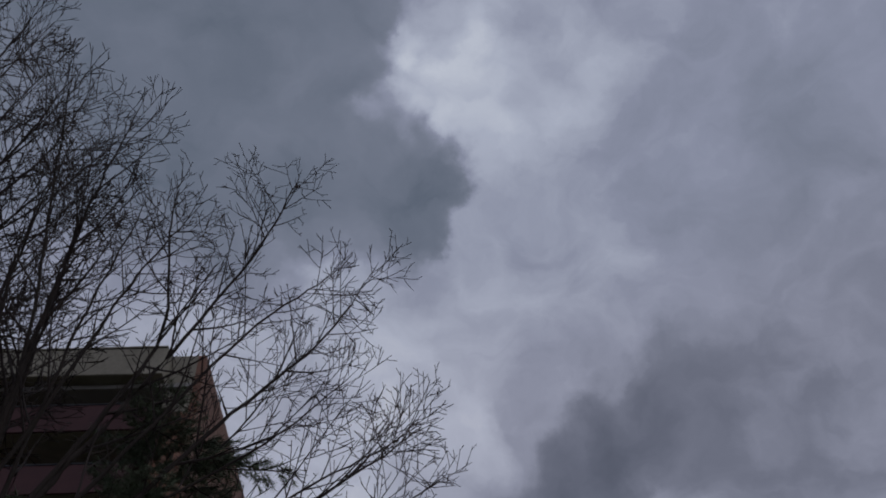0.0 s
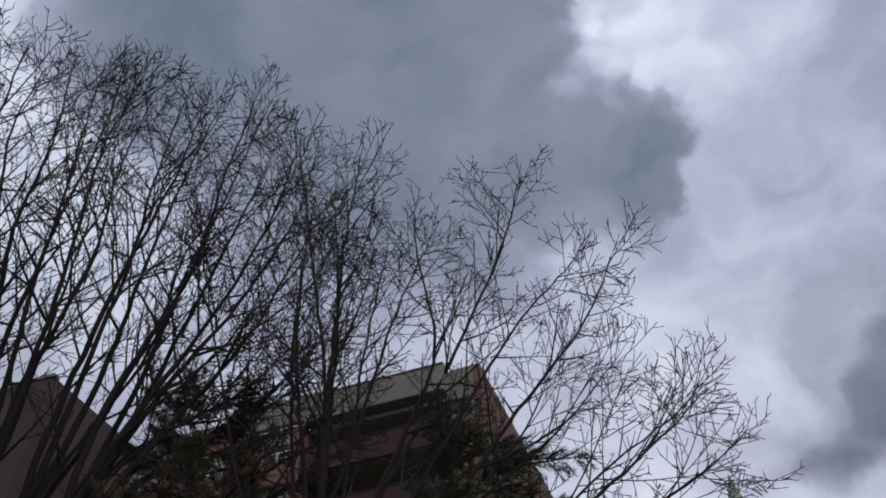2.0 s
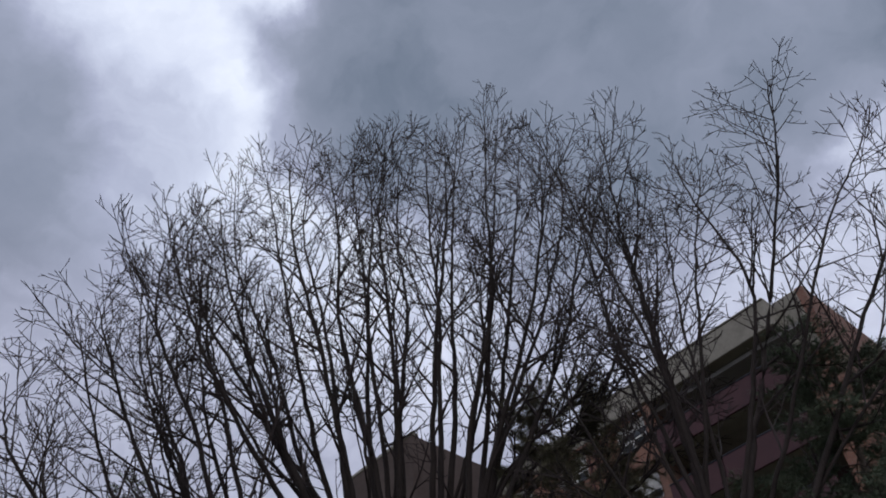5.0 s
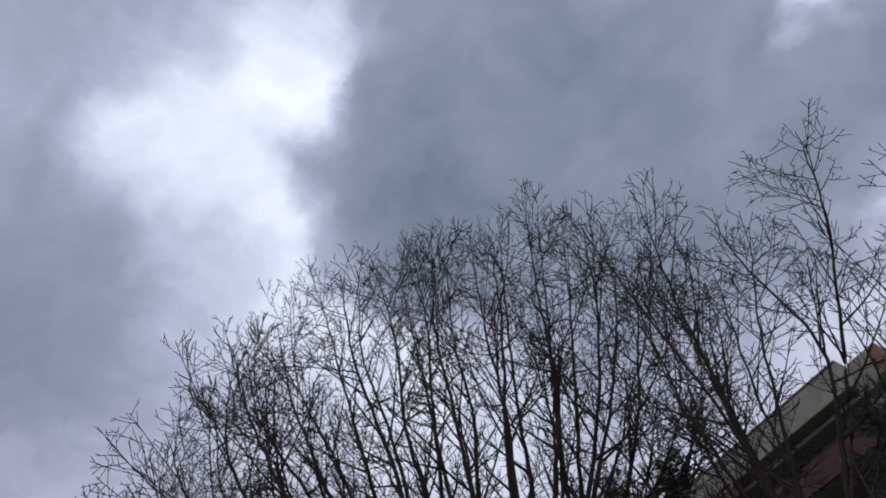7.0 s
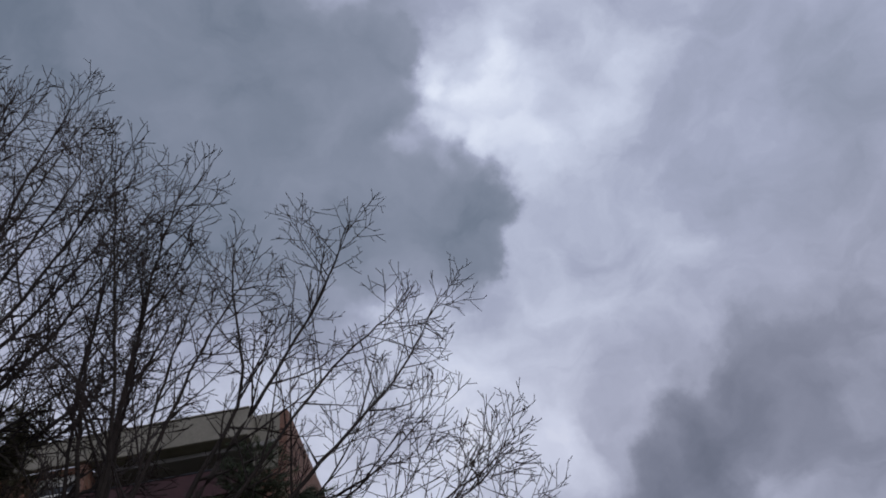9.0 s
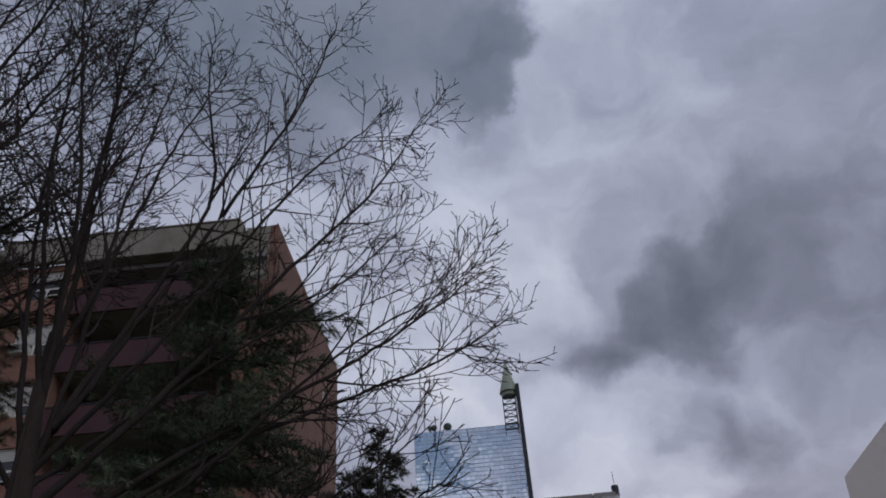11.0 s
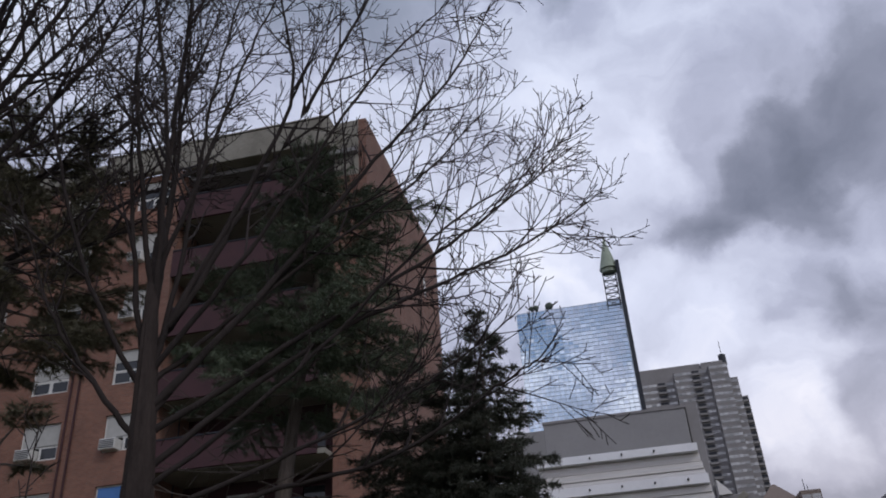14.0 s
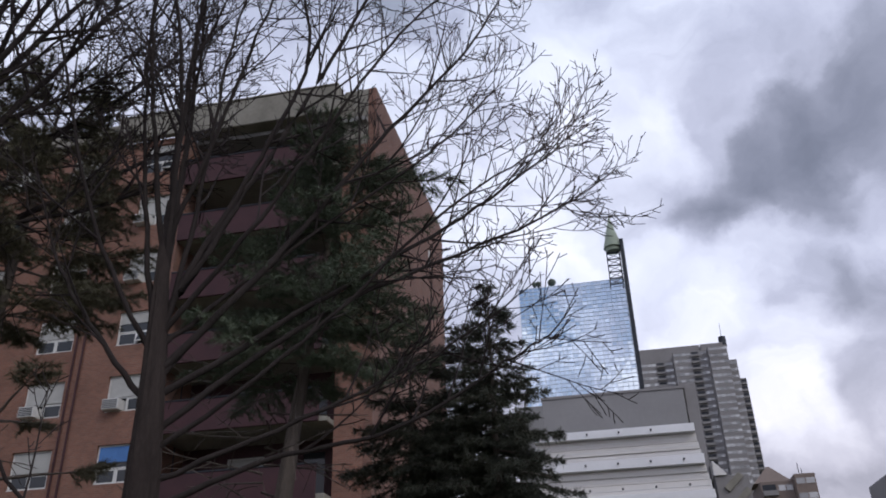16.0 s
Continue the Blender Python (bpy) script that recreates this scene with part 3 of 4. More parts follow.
bm = slab(bmesh.new(), -1.3, -4.3, 22.504, 0.2, 0, 24.4)
for v in bm.verts:
    if v.co.z > 23 and v.co.x > -1:
        v.co.z = 22.7
part("ledge", bm, WHITE_METAL, stair, "small sloped white ledge")
for x, z, long in ((0.9, 21.6, 2.6), (1.5, 19.6, 3.0)):
    bm = slab(bmesh.new(), -long / 2, -0.35, -0.4, long / 2, 0, 0.4, 0.03)
    ramp = part("ramp_parapet", bm, CONCRETE, stair, "sloped concrete ramp parapet")
    ramp.matrix_basis = pose(x, -4.004, z) @ Matrix.Rotation(-0.75, 4, "Y")
far_block("distant_apartment_block", 62, 205, "distant grey apartment block", [(58.6, 68, 200, 38.3)], APT_WALL, 2.4)
brown = empty("dark_brick_building", 13.2, 40, 0, "dark brown brick building at the street corner", "building", rz=-21)
box("wall", 1.2, 0.1, 0, 16, 14, 11.6, DARK_BRICK, brown)
bm = slab(bmesh.new(), 0, 0, 0, 1.2, 14, 12.1)
for v in bm.verts:
    if v.co.z < 1 and v.co.x < 0.5:
        v.co.x = -1.8
part("corner_pier", bm, PIER_SHADED, brown, "battered corner pier painted dark as the shadowed face")
box("brown_panel", 1.8, -0.1, 0, 16, 0.096, 11.4, MAROON, brown, "red-brown wall panel")
bm = slab(bmesh.new(), -0.3, -0.3, 11.5, 0.1, -0.004, 12.6)
for v in bm.verts:
    if v.co.z < 12 and v.co.x < 0:
        v.co.x = -0.12
part("eave_bracket", bm, CONCRETE, brown, "grey bracket at the roof corner")

# ---- street sign on a perforated post, seen from behind ----
SIGN = Matrix.Translation((1.66, 2.97, 2.622)) @ Matrix.Rotation(-0.297, 4, "Z") @ Matrix.Rotation(0.074, 4, "X") @ Matrix.Rotation(0.092, 4, "Y")
sign = new("stop_sign")
sign.matrix_world = SIGN
tagged(sign, "bare aluminium back of an octagonal road sign", "road sign")


def octagon(width, thick):
    """A flat eight-sided plate with rounded corners."""
    bm = bmesh.new()
    ring = []
    big = width / 2 / math.cos(math.pi / 8)
    small = 0.012
    for k in range(8):
        a = math.pi / 8 + k * math.pi / 4
        c = Vector((math.cos(a), 0, math.sin(a))) * (big - small / math.cos(math.pi / 8))
        for j in range(5):
            t = a - math.pi / 8 + j * math.pi / 16
            ring.append(bm.verts.new(c + Vector((math.cos(t), 0, math.sin(t))) * small + Vector((0, -thick / 2, 0))))
    face = bm.faces.new(ring)
    out = bmesh.ops.extrude_face_region(bm, geom=[face])
    bmesh.ops.translate(bm, vec=(0, thick, 0), verts=[v for v in out["geom"] if isinstance(v, bmesh.types.BMVert)])
    bmesh.ops.recalc_face_normals(bm, faces=bm.faces)
    return bm


part("plate", octagon(0.76, 0.003), SIGN_BACK, sign, "grey aluminium sign plate")


def perforated_post(height, w=0.046, pitch=0.0275):
    """A square steel tube post with one row of real holes down the face towards the lawn."""
    bm = bmesh.new()
    n = int(height / pitch)
    hole = 0.0065
    z = 0.0
    slab(bm, -w / 2, 0.003, 0, -w / 2 + 0.004, w, height)
    slab(bm, w / 2 - 0.004, 0.003, 0, w / 2, w, height)
    slab(bm, -w / 2 + 0.004, w - 0.003, 0, w / 2 - 0.004, w, height)
    for i in range(n):
        z = i * pitch
        c = z + pitch / 2
        rim = [bm.verts.new((x, 0, zz)) for x, zz in ((-w / 2, z), (w / 2, z), (w / 2, z + pitch), (-w / 2, z + pitch))]
        ring = [bm.verts.new((math.cos(a) * hole, 0, c + math.sin(a) * hole)) for a in [math.radians(-135 + 45 * k) for k in range(8)]]
        for k in range(4):
            a, b = ring[2 * k], ring[(2 * k + 1) % 8]
            d = ring[(2 * k + 2) % 8]
            bm.faces.new((rim[k], rim[(k + 1) % 4], d, b, a))
    bmesh.ops.remove_doubles(bm, verts=bm.verts, dist=1e-5)
    return bm


post = part("post", perforated_post(2.99), GALV, sign, "perforated galvanised square post")
post.matrix_basis = pose(0.0, -0.055, 0.3) @ Matrix.Rotation(0.055, 4, "Y") @ Matrix.Translation((0, 0, -2.93))
bm = bmesh.new()
for a, b, c, d in ((-0.018, 0.34, -0.006, 0.477), (0.006, 0.34, 0.018, 0.477), (-0.006, 0.34, 0.006, 0.425), (-0.006, 0.462, 0.006, 0.477)):
    slab(bm, a, -0.062, b, c, -0.03, d)
bmesh.ops.remove_doubles(bm, verts=bm.verts, dist=1e-5)
part("post_bracket", bm, DARK_STEEL, sign, "dark slotted bracket on the post top")
for z in (0.352, -0.29):
    bm = bmesh.new()
    bmesh.ops.create_cone(bm, cap_ends=True, segments=12, radius1=0.011, radius2=0.009, depth=0.01, matrix=Matrix.Translation((0.0, -0.061, z)) @ Matrix.Rotation(math.pi / 2, 4, "X"))
    part("bolt", bm, DARK_STEEL, sign)

other = new("warning_sign")
other.matrix_world = Matrix.Translation((2.99, 4.31, 3.86)) @ Matrix.Rotation(-0.5, 4, "Z")
tagged(other, "dark painted back of a second road sign", "road sign")
part("plate", octagon(0.6, 0.004), SIGN_DARK, other)
opost = part("post", perforated_post(4.0), GALV, other, "perforated galvanised square post")
opost.matrix_basis = pose(0.0, 0.006, -3.87)


# ---- trees ----
rng = random.Random(7)


def tube(V, F, pts, rad, sides):
    base = len(V)
    n = len(pts)
    for i, p in enumerate(pts):
        t = (pts[min(i + 1, n - 1)] - pts[max(i - 1, 0)]).normalized()
        u = t.cross(Vector((0.31, 0.17, 0.93)))
        if u.length < 0.05:
            u = t.cross(Vector((1, 0, 0)))
        u.normalize()
        v = t.cross(u)
        for s in range(sides):
            a = 2 * math.pi * s / sides
            V.append(p + (u * math.cos(a) + v * math.sin(a)) * rad[i])
    for i in range(n - 1):
        for s in range(sides):
            a, b = base + i * sides + s, base + i * sides + (s + 1) % sides
            F.append((a, b, b + sides, a + sides))
    tip = base + (n - 1) * sides
    F.append(tuple(range(tip, tip + sides)))


def rand_dir():
    return Vector((rng.gauss(0, 1), rng.gauss(0, 1), rng.gauss(0, 1))).normalized()


def spray(d, angle):
    """A direction that leaves d by that angle, to a random side."""
    side = d.cross(rand_dir()).normalized()
    return (d * math.cos(angle) + side * math.sin(angle)).normalized()


def shoot(V, F, p, d, length, r, level, last, up=0.03):
    n = max(3, int(length / (0.3, 0.22, 0.14, 0.1)[min(level, 3)]))
    pts, rad, dirs = [p.copy()], [r], [d.copy()]
    wander = (0.05, 0.06, 0.09, 0.12)[min(level, 3)]
    for i in range(n):
        d = (d + rand_dir() * wander + Vector((0, 0, up * (1.0 + 0.8 * level)))).normalized()
        p = p + d * (length / n)
        pts.append(p.copy())
        rad.append(max(0.006, r * (1 - 0.75 * (i + 1) / n)))
        dirs.append(d.copy())
    tube(V, F, pts, rad, (6, 4, 3, 3)[min(level, 3)])
    if level < last:
        fork(V, F, pts, rad, dirs, length, level, last, up, 0.15)


GAP = (0.31, 0.19, 0.16)
SPREAD = (45, 48, 50)
REACH = ((0.7, 2.1), (0.3, 0.9), (0.12, 0.36))


def fork(V, F, pts, rad, dirs, length, level, last, up, start):
    """Side branches along a branch: more and finer towards its end."""
    count = int(length * (1 - start) / GAP[level])
    for k in range(count):
        f = start + (1 - start) * ((k + rng.random() * 0.8) / count) ** 0.65
        i = min(len(pts) - 2, int(f * (len(pts) - 1)))
        q = pts[i].lerp(pts[i + 1], f * (len(pts) - 1) - i)
        lo, hi = REACH[level]
        ln = min(rng.uniform(lo, hi), length * (1 - f) * 0.8 + lo * 0.7)
        shoot(V, F, q, spray(dirs[i], radians(SPREAD[level]) * rng.uniform(0.6, 1.2)), ln, max(0.0068, min(rad[i] * 0.7, 0.0135 * ln + 0.0058)), level + 1, last, up)


def limb(parent, guide, r0, r1, mat=None, start=0.2, last=3, name="limb"):
    """A main limb through the guide points, bent smoothly, with its own branches and twigs."""
    g = [Vector(v) for v in guide]
    pts, m = [], 7
    for i in range(len(g) - 1):
        a, b, c, e = g[max(i - 1, 0)], g[i], g[i + 1], g[min(i + 2, len(g) - 1)]
        for k in range(m):
            t = k / m
            pts.append(0.5 * ((2 * b) + (c - a) * t + (2 * a - 5 * b + 4 * c - e) * t * t + (3 * b - a - 3 * c + e) * t ** 3))
    pts.append(g[-1])
    for i in range(1, len(pts) - 1):
        pts[i] = pts[i] + rand_dir() * 0.018
    n = len(pts)
    rad = [r0 + (r1 - r0) * (i / (n - 1)) ** 0.8 for i in range(n)]
    dirs = [(pts[min(i + 1, n - 1)] - pts[max(i - 1, 0)]).normalized() for i in range(n)]
    length = sum((pts[i + 1] - pts[i]).length for i in range(n - 1))
    V, F = [], []
    tube(V, F, pts, rad, 8)
    ob = raw(name, V, F, mat or BARK, parent, smooth=True)
    V, F = [], []
    fork(V, F, pts, rad, dirs, length, 0, last, 0.025, start)
    shoot(V, F, pts[-1], dirs[-1], 0.35, r1, 1, last)
    raw("twig", V, F, TWIG, ob, "thin leafless twigs", False, "stuff")
    return ob


def trunk(parent, pts, rad, mat, label=""):
    """A furrowed trunk: many rings, swollen at the base, with ridges that run up it."""
    g = [Vector(p) for p in pts]
    P, R = [], []
    for i in range(len(g) - 1):
        m = max(2, int((g[i + 1] - g[i]).length / 0.12))
        for k in range(m):
            P.append(g[i].lerp(g[i + 1], k / m))
            R.append(rad[i] + (rad[i + 1] - rad[i]) * k / m)
    P.append(g[-1])
    R.append(rad[-1])
    V, F, sides = [], [], 28
    tube(V, F, P, R, sides)
    for i, c in enumerate(P):
        for s in range(sides):
            v = V[i * sides + s]
            off = v - c
            a = s * 2 * math.pi / sides
            ridge = noise.noise(Vector((math.cos(a) * 4.5, math.sin(a) * 4.5, c.z * 0.9 + c.x))) * 0.14 + noise.noise(Vector((math.cos(a) * 9, math.sin(a) * 9, c.z * 3.0))) * 0.07
            V[i * sides + s] = c + off * (1 + ridge)
    return raw("trunk", V, F, mat, parent, label, False)


# leafless maple with long side limbs
maple = empty("maple_tree", -4.72, 7.9, 0, "tall leafless maple with long arching limbs", "tree", "leafless trees")
trunk(maple, [(0.12, 0, -0.1), (0.12, 0, 0.4), (0.06, 0.0, 1.4), (0.09, 0.0, 2.4), (0.03, 0.02, 3.4), (0.02, 0.0, 4.2), (-0.02, 0.0, 5.0), (-0.07, -0.03, 6.2), (-0.1, 0.0, 7.0)],
      [0.34, 0.23, 0.195, 0.185, 0.175, 0.15, 0.125, 0.075, 0.045], TRUNK_BARK, "thick grey-brown furrowed trunk")


# long limbs that rise out over the lawn, upright at their ends
OUTER = [
    (((0.0, 0, 5.4), (0.7, 0.4, 7.3), (1.43, 0.78, 9.2), (2.33, 1.27, 11.9), (2.8, 1.5, 14.0)), 0.052),
    (((0.02, 0, 4.8), (1.2, 0.65, 6.6), (2.3, 1.25, 8.5), (3.45, 1.87, 10.4), (4.2, 2.3, 12.3)), 0.052),
    (((0.0, 0, 5.5), (0.8, 0.45, 7.8), (1.27, 0.69, 9.5), (1.07, 0.58, 11.3), (0.98, 0.53, 12.6)), 0.045),
    (((0.02, 0, 4.5), (1.5, 0.8, 5.8), (3.0, 1.64, 7.1), (4.1, 2.25, 8.2), (4.9, 2.7, 9.1)), 0.045),
    (((0.03, 0, 4.1), (1.5, 0.8, 5.6), (2.97, 1.62, 6.6), (4.2, 2.3, 7.4), (5.1, 2.8, 8.2)), 0.042),
]
# thinner limbs between and behind them
INNER = [
    (((0.02, 0, 4.7), (1.0, 0.6, 6.3), (2.7, 1.6, 8.2), (3.8, 2.0, 9.6)), 0.036),
    (((0.0, 0, 5.2), (1.2, 0.2, 7.0), (2.5, 0.4, 9.2), (3.5, 0.6, 10.4)), 0.038),
    (((-0.05, 0, 6.0), (0.1, -0.4, 8.2), (-0.1, -0.9, 10.6), (-0.2, -1.5, 12.6)), 0.04),
    (((-0.05, 0, 5.8), (-0.3, 0.5, 8.0), (-0.5, 0.8, 11.0), (-0.9, 1.1, 13.2)), 0.04),
    (((0.0, 0, 4.9), (-0.8, -0.4, 6.6), (-1.5, -0.7, 9.0), (-2.1, -1.0, 11.4)), 0.036),
    (((0.02, 0, 5.1), (0.9, 1.2, 6.8), (2.0, 2.2, 8.6), (2.9, 2.8, 10.8)), 0.036),
    (((-0.06, 0, 6.4), (0.5, 0.1, 8.6), (0.9, 0.2, 10.2), (1.4, 0.3, 11.6)), 0.036),
]
LEADERS = [
    (((-0.07, 0, 6.2), (-0.1, 0.0, 7.6), (-0.08, 0.0, 9.4), (-0.05, 0.0, 11.6), (0.1, 0.06, 14.2)), 0.06),
    (((-0.05, 0, 5.6), (-0.25, 0.4, 8.0), (-0.5, 0.7, 10.0), (-0.6, 0.9, 12.0)), 0.042),
    (((-0.06, 0, 6.1), (-0.35, -0.3, 8.2), (-0.45, -0.5, 10.0), (-0.35, -0.6, 12.4)), 0.04),
]
LOW = [
    (((0.05, 0, 3.3), (1.2, 0.5, 3.9), (2.5, 0.8, 4.2), (3.7, 1.0, 4.9), (4.27, 1.0, 5.2)), 0.04),
    (((0.04, 0, 3.9), (1.5, 0.5, 5.2), (3.1, 0.9, 6.9), (4.4, 1.3, 7.9)), 0.036),
    (((0.04, 0, 3.6), (1.4, 0.8, 4.4), (2.8, 1.6, 5.3), (3.9, 2.0, 6.2)), 0.036),
    (((0.0, 0, 2.6), (-0.9, -0.8, 3.6), (-1.6, -1.3, 5.4), (-1.9, -1.6, 6.4)), 0.026),
    (((0.0, 0, 4.4), (-0.6, -0.15, 5.2), (-1.2, -0.3, 6.1), (-1.9, -0.4, 7.8)), 0.042),
    (((-0.02, 0, 4.95), (-0.3, -0.1, 6.6), (-0.6, -0.2, 9.0), (-0.7, -0.2, 11.8)), 0.045),
    (((0.0, 0, 5.0), (0.2, 0.1, 6.8), (0.35, 0.15, 9.2), (0.6, 0.3, 11.6)), 0.042),
]
for guide, r0 in OUTER + INNER + LEADERS + LOW:
    limb(maple, guide, r0, 0.009, start=0.25)

# two broad leafless trees whose stems fan out from low forks
ACROSS, AWAY = Vector((0.637, 0.771, 0)), Vector((-0.771, 0.637, 0))


def fan_tree(name, x, y, label, bole, forks, crown, stems, low_stems, arch, seed):
    """Stems rise from the forks, spread across and away from the lawn, and turn upright towards the crown's edge.
    crown: (offset across, height) pairs of the crown's outline; a stem that leans towards the lawn ends lower, one that leans away ends higher."""
    rng.seed(seed)
    ob = empty(name, x, y, 0, label, "tree", "leafless trees")
    low = min(f[1] for f in forks)
    trunk(ob, [(0, 0, -0.1), (0, 0, 0.5), (0.04, 0, low * 0.5), (0.0, 0.03, low - 1.4)], [bole * 1.5, bole * 1.1, bole * 0.95, bole * 0.85], BARK, "short thick dark trunk")
    for across, height in forks:
        top = ACROSS * across + Vector((0, 0, height))
        limb(ob, ((0, 0.03, low - 1.5), ACROSS * across * 0.6 + Vector((0, 0, low - 0.6)), top), bole * 0.42, bole * 0.24, start=0.8, last=2, name="fork")
    lo, hi = crown[0][0], crown[-1][0]
    far = math.hypot(x + 0.2, y + 0.4)
    for i in range(stems + low_stems):
        inner = i >= stems
        f = (i + rng.uniform(0.2, 0.8)) / stems if not inner else (i - stems + rng.random()) / low_stems
        u = lo + (hi - lo) * f
        for (ua, za), (ub, zb) in zip(crown, crown[1:]):
            if ua <= u <= ub:
                top = za + (zb - za) * (u - ua) / (ub - ua)
        if inner:
            top = top * rng.uniform(0.68, 0.86)
            u *= rng.uniform(0.9, 1.15)
        across, height = min(forks, key=lambda k: abs(k[0] - u * 0.3) + rng.uniform(0, 0.4))
        depth = (((i * 0.618) % 1.0) * 2 - 1) * 2.3 * (0.5 if inner else 1.0)
        wide = (far + depth) / far
        tip = ACROSS * u * wide + AWAY * depth + Vector((0, 0, 1.6 + (top - 1.6) * wide + rng.uniform(-0.5, 0.1)))
        drop = rng.uniform(0.0, 0.9)
        root = ACROSS * across * (1 - 0.3 * drop) + Vector((0, 0, height - drop))
        span = tip - root
        bow = arch * (1.0 if not inner else 1.4) * abs(u - across) / max(-lo, hi)
        one, two, three = (root + Vector((span.x * w, span.y * w, span.z * h)) + rand_dir() * 0.14
                           for w, h in ((0.28 + 0.16 * bow, 0.25), (0.6 + 0.2 * bow, 0.52), (0.87 + 0.1 * bow, 0.78)))
        limb(ob, (root, one, two, three, tip), 0.06 if not inner else 0.045, 0.009, start=0.22)
    return ob


spreading = fan_tree("spreading_tree", -8.3, 6.3, "broad leafless tree with many fanning stems", 0.33, ((-0.75, 6.3), (-0.3, 5.9), (0.25, 6.4), (0.7, 6.5)),
         ((-4.9, 13.6), (-3.2, 15.2), (-1.0, 16.1), (1.7, 16.6), (3.2, 16.2), (4.0, 13.2), (4.8, 10.0)), 23, 9, 0.15, 21)
for k in range(4):
    # low stems that arch out over the pine
    out, depth = 2.3 + 0.5 * k, (k * 0.618 % 1.0 - 0.5) * 2.0
    limb(spreading, (Vector((0.3, 0.4, 6.0 + 0.06 * k)), ACROSS * (0.42 * out) + AWAY * depth * 0.4 + Vector((0, 0, 7.7 + 0.12 * k)),
                     ACROSS * (0.78 * out) + AWAY * depth * 0.8 + Vector((0, 0, 9.0 + 0.1 * k)), ACROSS * out * 1.05 + AWAY * depth + Vector((0, 0, 10.4 + 0.15 * k))), 0.042, 0.009, start=0.25)
fan_tree("leafless_tree", -9.2, 5.2, "smaller leafless tree with arching stems", 0.24, ((-0.2, 5.0), (0.15, 5.4)),
         ((-4.9, 9.2), (-4.6, 10.6), (-4.0, 11.8), (-3.0, 12.8), (-2.0, 13.0)), 8, 5, 0.3, 34)
rng.seed(5)


def needle_tuft(V, F, p, d, size, count, width):
    for _ in range(count):
        n = (d * rng.uniform(0.25, 1.0) + rand_dir() * 0.75).normalized()
        s = n.cross(rand_dir()).normalized() * width
        b = len(V)
        q = p + d * size * rng.uniform(-0.6, 0.5)
        V.extend((q - s, q + s, q + n * size * rng.uniform(0.6, 1.1)))
        F.append((b, b + 1, b + 2))


def bough(V, F, NV, NF, p, d, length, r, droop, tuft, step, count, width, start=0.15, side_reach=0.34):
    """A conifer branch: a woody axis, side sprays along it and needles on both."""
    n = max(4, int(length / 0.2))
    pts, rad = [p.copy()], [r]
    for i in range(n):
        f = i / n
        d = (d + rand_dir() * 0.09 + Vector((0, 0, -droop * (1 - f) + droop * 0.9 * f))).normalized()
        p = p + d * (length / n)
        pts.append(p.copy())
        rad.append(max(0.004, r * (1 - 0.85 * (i + 1) / n)))
    tube(V, F, pts, rad, 4)
    side = d.cross(Vector((0, 0, 1))).normalized()
    m = int(length / step)
    for k in range(m):
        f = start + (1 - start) * (k + rng.random()) / m
        i = min(n - 1, int(f * n))
        q = pts[i].lerp(pts[i + 1], f * n - i)
        ax = (pts[i + 1] - pts[i]).normalized()
        for s in (-1, 1):
            ln = (0.16 * side_reach / 0.34 + side_reach * length * (1 - f)) * rng.uniform(0.6, 1.1)
            sd = (ax * 0.75 + side * s * 0.8 + Vector((0, 0, rng.uniform(-0.6, 0.05)))).normalized()
            e = q + sd * ln
            tube(V, F, [q, e], [0.006, 0.003], 3)
            c = max(1, int(ln / (tuft * 0.7)))
            for j in range(c):
                needle_tuft(NV, NF, q.lerp(e, (j + 1) / c), sd, tuft, count, width)
    needle_tuft(NV, NF, pts[-1], d, tuft * 1.2, count * 2, width)


def conifer(name, x, y, height, reach, label, needles, bare=0.1, whorls=16, per=6, droop=0.05, tuft=0.1, step=0.14, count=7, width=0.006,
            lean=(0, 0), r=0.14, power=0.8, rise=0.1, top_flat=0.0, bark=None, extra=(), start=0.15, extra_start=0.15, side_reach=0.34):
    ob = empty(name, x, y, 0, label, "tree", "evergreen trees on the lawn")
    pts = [Vector((lean[0] * (z / height) ** 1.5, lean[1] * (z / height) ** 1.5, z - 0.1)) for z in [height * i / 10 for i in range(11)]]
    trunk(ob, pts, [r * (1 - 0.93 * i / 10) + (0.07 if i == 0 else 0) for i in range(11)], bark or PINE_BARK)
    V, F, NV, NF = [], [], [], []
    for w in range(whorls):
        f = bare + (1 - bare) * (w + 0.3) / whorls
        for k in range(per):
            z = height * min(0.985, f + rng.uniform(-0.02, 0.02))
            c = Vector((lean[0] * (z / height) ** 1.5, lean[1] * (z / height) ** 1.5, z))
            a = 2 * math.pi * (k + rng.random()) / per + w
            ln = reach * (max(0.03, 1 - (f - bare) / (1 - bare)) ** power * (1 - top_flat) + top_flat * 0.8) * rng.uniform(0.65, 1.12)
            bough(V, F, NV, NF, c, Vector((math.cos(a), math.sin(a), rise + 0.5 * (f > 0.85))).normalized(), ln, 0.028 * (1.2 - f), droop, tuft, step, count, width, start, side_reach)
    for start_at, way, ln in extra:
        bough(V, F, NV, NF, Vector(start_at), Vector(way).normalized(), ln, 0.03, droop, tuft, step, count, width, extra_start)
    needle_tuft(NV, NF, pts[-1], Vector((0, 0, 1)), tuft * 1.6, 24, width)
    raw("branch", V, F, bark or PINE_BARK, ob, "", False, "stuff")
    raw("needle_spray", NV, NF, needles, ob, "dense evergreen needles", False, "stuff")
    return ob


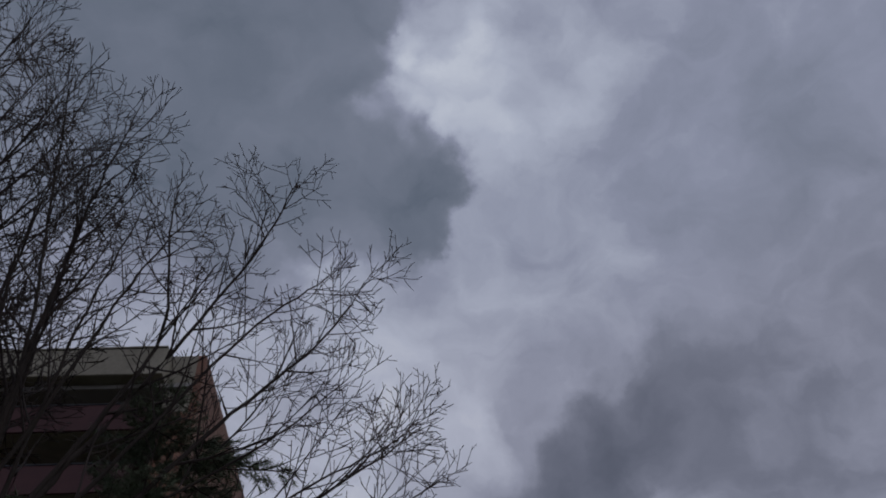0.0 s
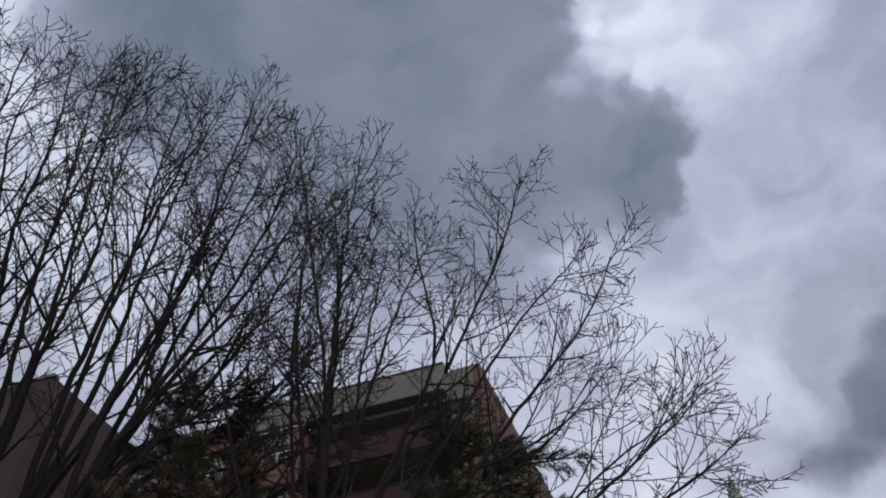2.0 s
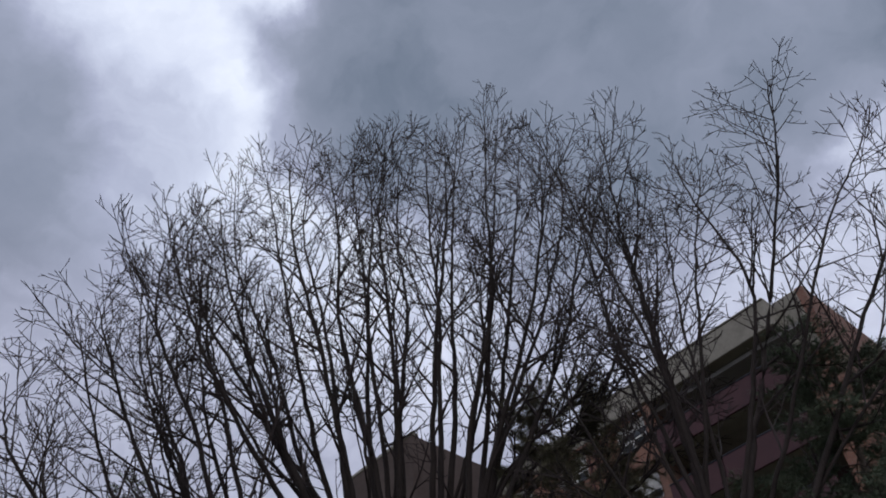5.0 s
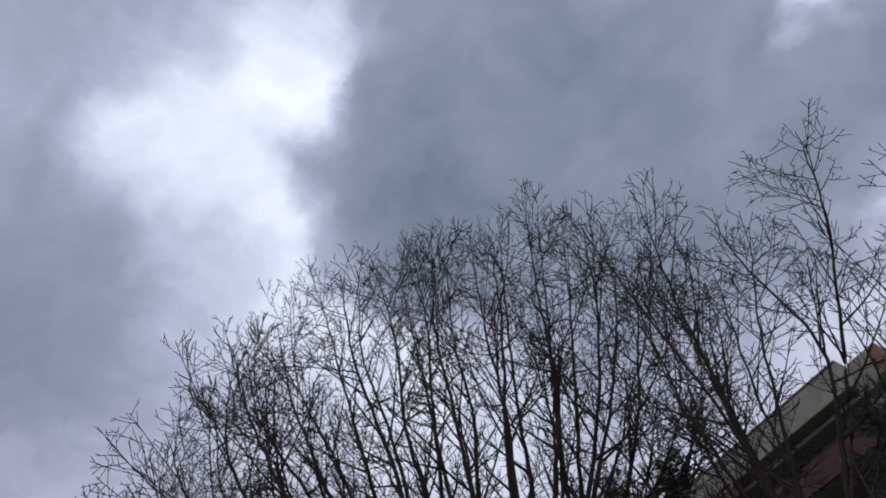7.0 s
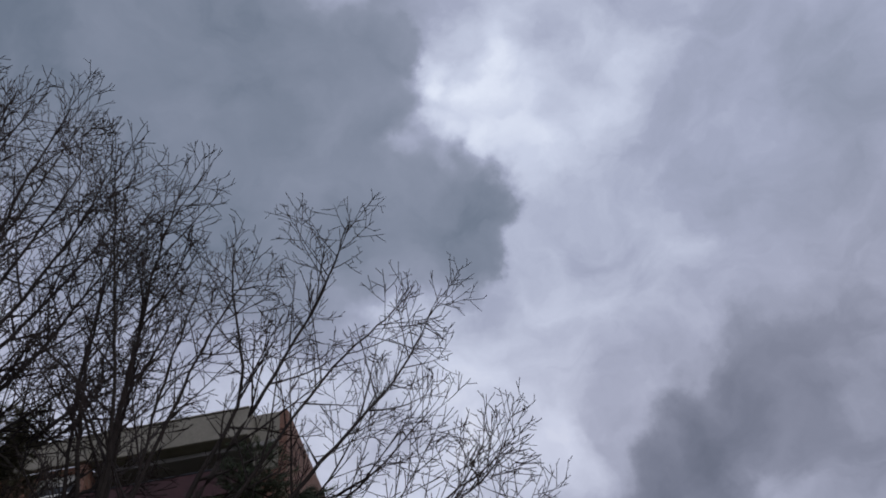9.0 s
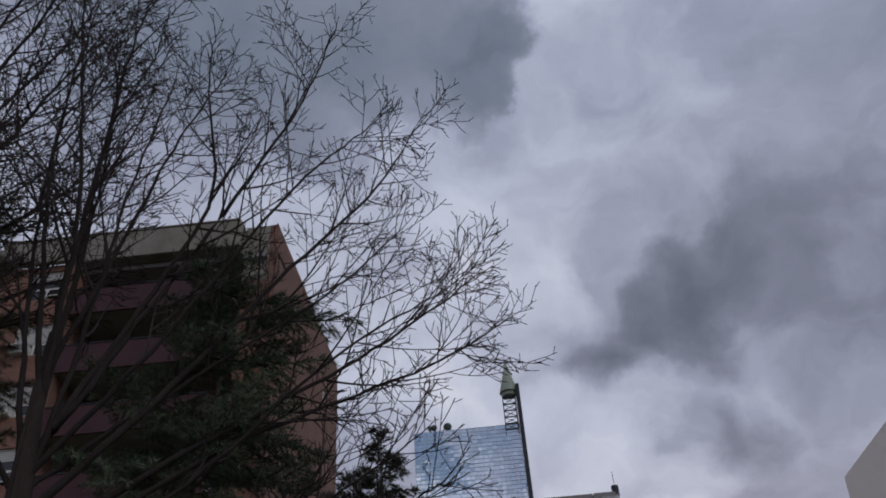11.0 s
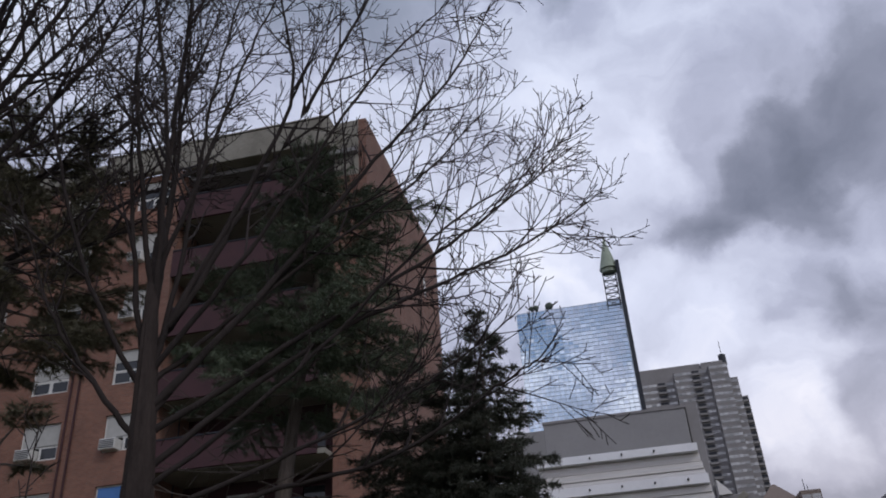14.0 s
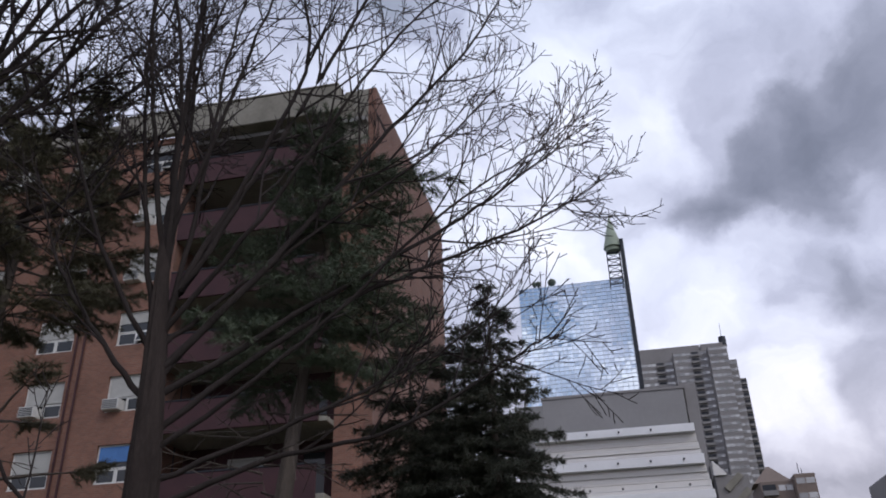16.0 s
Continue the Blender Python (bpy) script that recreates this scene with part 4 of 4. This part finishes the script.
def dead_boughs(ob, zs, reach, lean=(0, 0)):
    """Bare snapped branches on the lower trunk."""
    for z in zs:
        a = rng.uniform(0, 6.28)
        V, F = [], []
        shoot(V, F, Vector((0, 0, z)), Vector((math.cos(a), math.sin(a), 0.1)).normalized(), reach * rng.uniform(0.6, 1.1), 0.016, 1, 2, 0.0)
        raw("dead_branch", V, F, PINE_BARK, ob, "bare dead lower branch")


near_pine = conifer("pine_tree", -4.2, 9.75, 8.65, 2.0, "tall dark green conifer with a bare grey lower trunk", SPRUCE, bare=0.62, whorls=9, per=6, droop=0.07,
                    tuft=0.12, step=0.115, count=21, width=0.0055, lean=(0.9, 0.1), r=0.18, power=0.5, top_flat=0.45, rise=0.12,
                    extra=(((0.8, 0.1, 8.2), (1.0, 0.2, 0.22), 1.75), ((0.7, 0.1, 7.4), (1.0, -0.1, 0.05), 1.5), ((0.5, 0.0, 5.9), (1, -0.2, 0.0), 1.7), ((0.5, 0.0, 5.5), (0.9, -0.4, -0.1), 1.4),
                           ((0.6, 0.0, 6.4), (0.8, -0.5, 0.1), 1.6)))
dead_boughs(near_pine, [2.2 + 0.11 * k for k in range(30)], 1.7)
left_pine = conifer("pine_tree", -7.5, 8.3, 9.7, 2.0, "tall pine with dull green clumps on open branches", DRY_PINE, bare=0.6, whorls=12, per=8, droop=0.03,
                    tuft=0.12, step=0.14, count=23, width=0.0055, start=0.4, lean=(0.3, 0.2), r=0.17, power=0.55, top_flat=0.3, rise=0.2,
                    extra=tuple(((0.1, 0.1, 3.2 + 0.24 * k), (math.cos(k * 2.4), math.sin(k * 2.4), 0.25), 1.5 + 0.05 * k) for k in range(7)), extra_start=0.75)
dead_boughs(left_pine, [2.2, 2.6, 2.8, 3.0, 3.2, 3.4, 3.7, 4.0, 4.3], 1.7)
conifer("spruce_tree", -1.41, 10.6, 6.7, 2.6, "young dense blue-green spruce with a pointed top", DARK_SPRUCE, bare=0.05, whorls=29, per=9, droop=0.1, tuft=0.09,
        step=0.075, count=18, width=0.006, r=0.1, power=1.0, rise=0.02, side_reach=0.2)
conifer("spruce_tree", -1.95, 11.5, 6.5, 2.3, "shaggy dark spruce behind the younger one", DARK_SPRUCE, bare=0.08, whorls=24, per=9, droop=0.1, tuft=0.1,
        step=0.1, count=18, width=0.0055, r=0.12, power=0.8, rise=0.0)
conifer("spruce_tree", -2.81, 11.71, 6.6, 2.2, "low shaggy dark spruce beside the pine trunk", DARK_SPRUCE, bare=0.08, whorls=20, per=9, droop=0.1, tuft=0.1,
        step=0.11, count=16, width=0.0055, r=0.1, power=0.75, rise=0.0)
for cx, cy, ch in ((-13.6, 5.8, 10.0), (-14.2, 4.2, 10.2)):
    conifer("spruce_tree", cx, cy, ch, 2.0, "dark conifer beyond the spreading tree", SPRUCE, bare=0.25, whorls=14, per=6, droop=0.06, tuft=0.13,
            step=0.15, count=16, width=0.008, r=0.15, power=0.7)
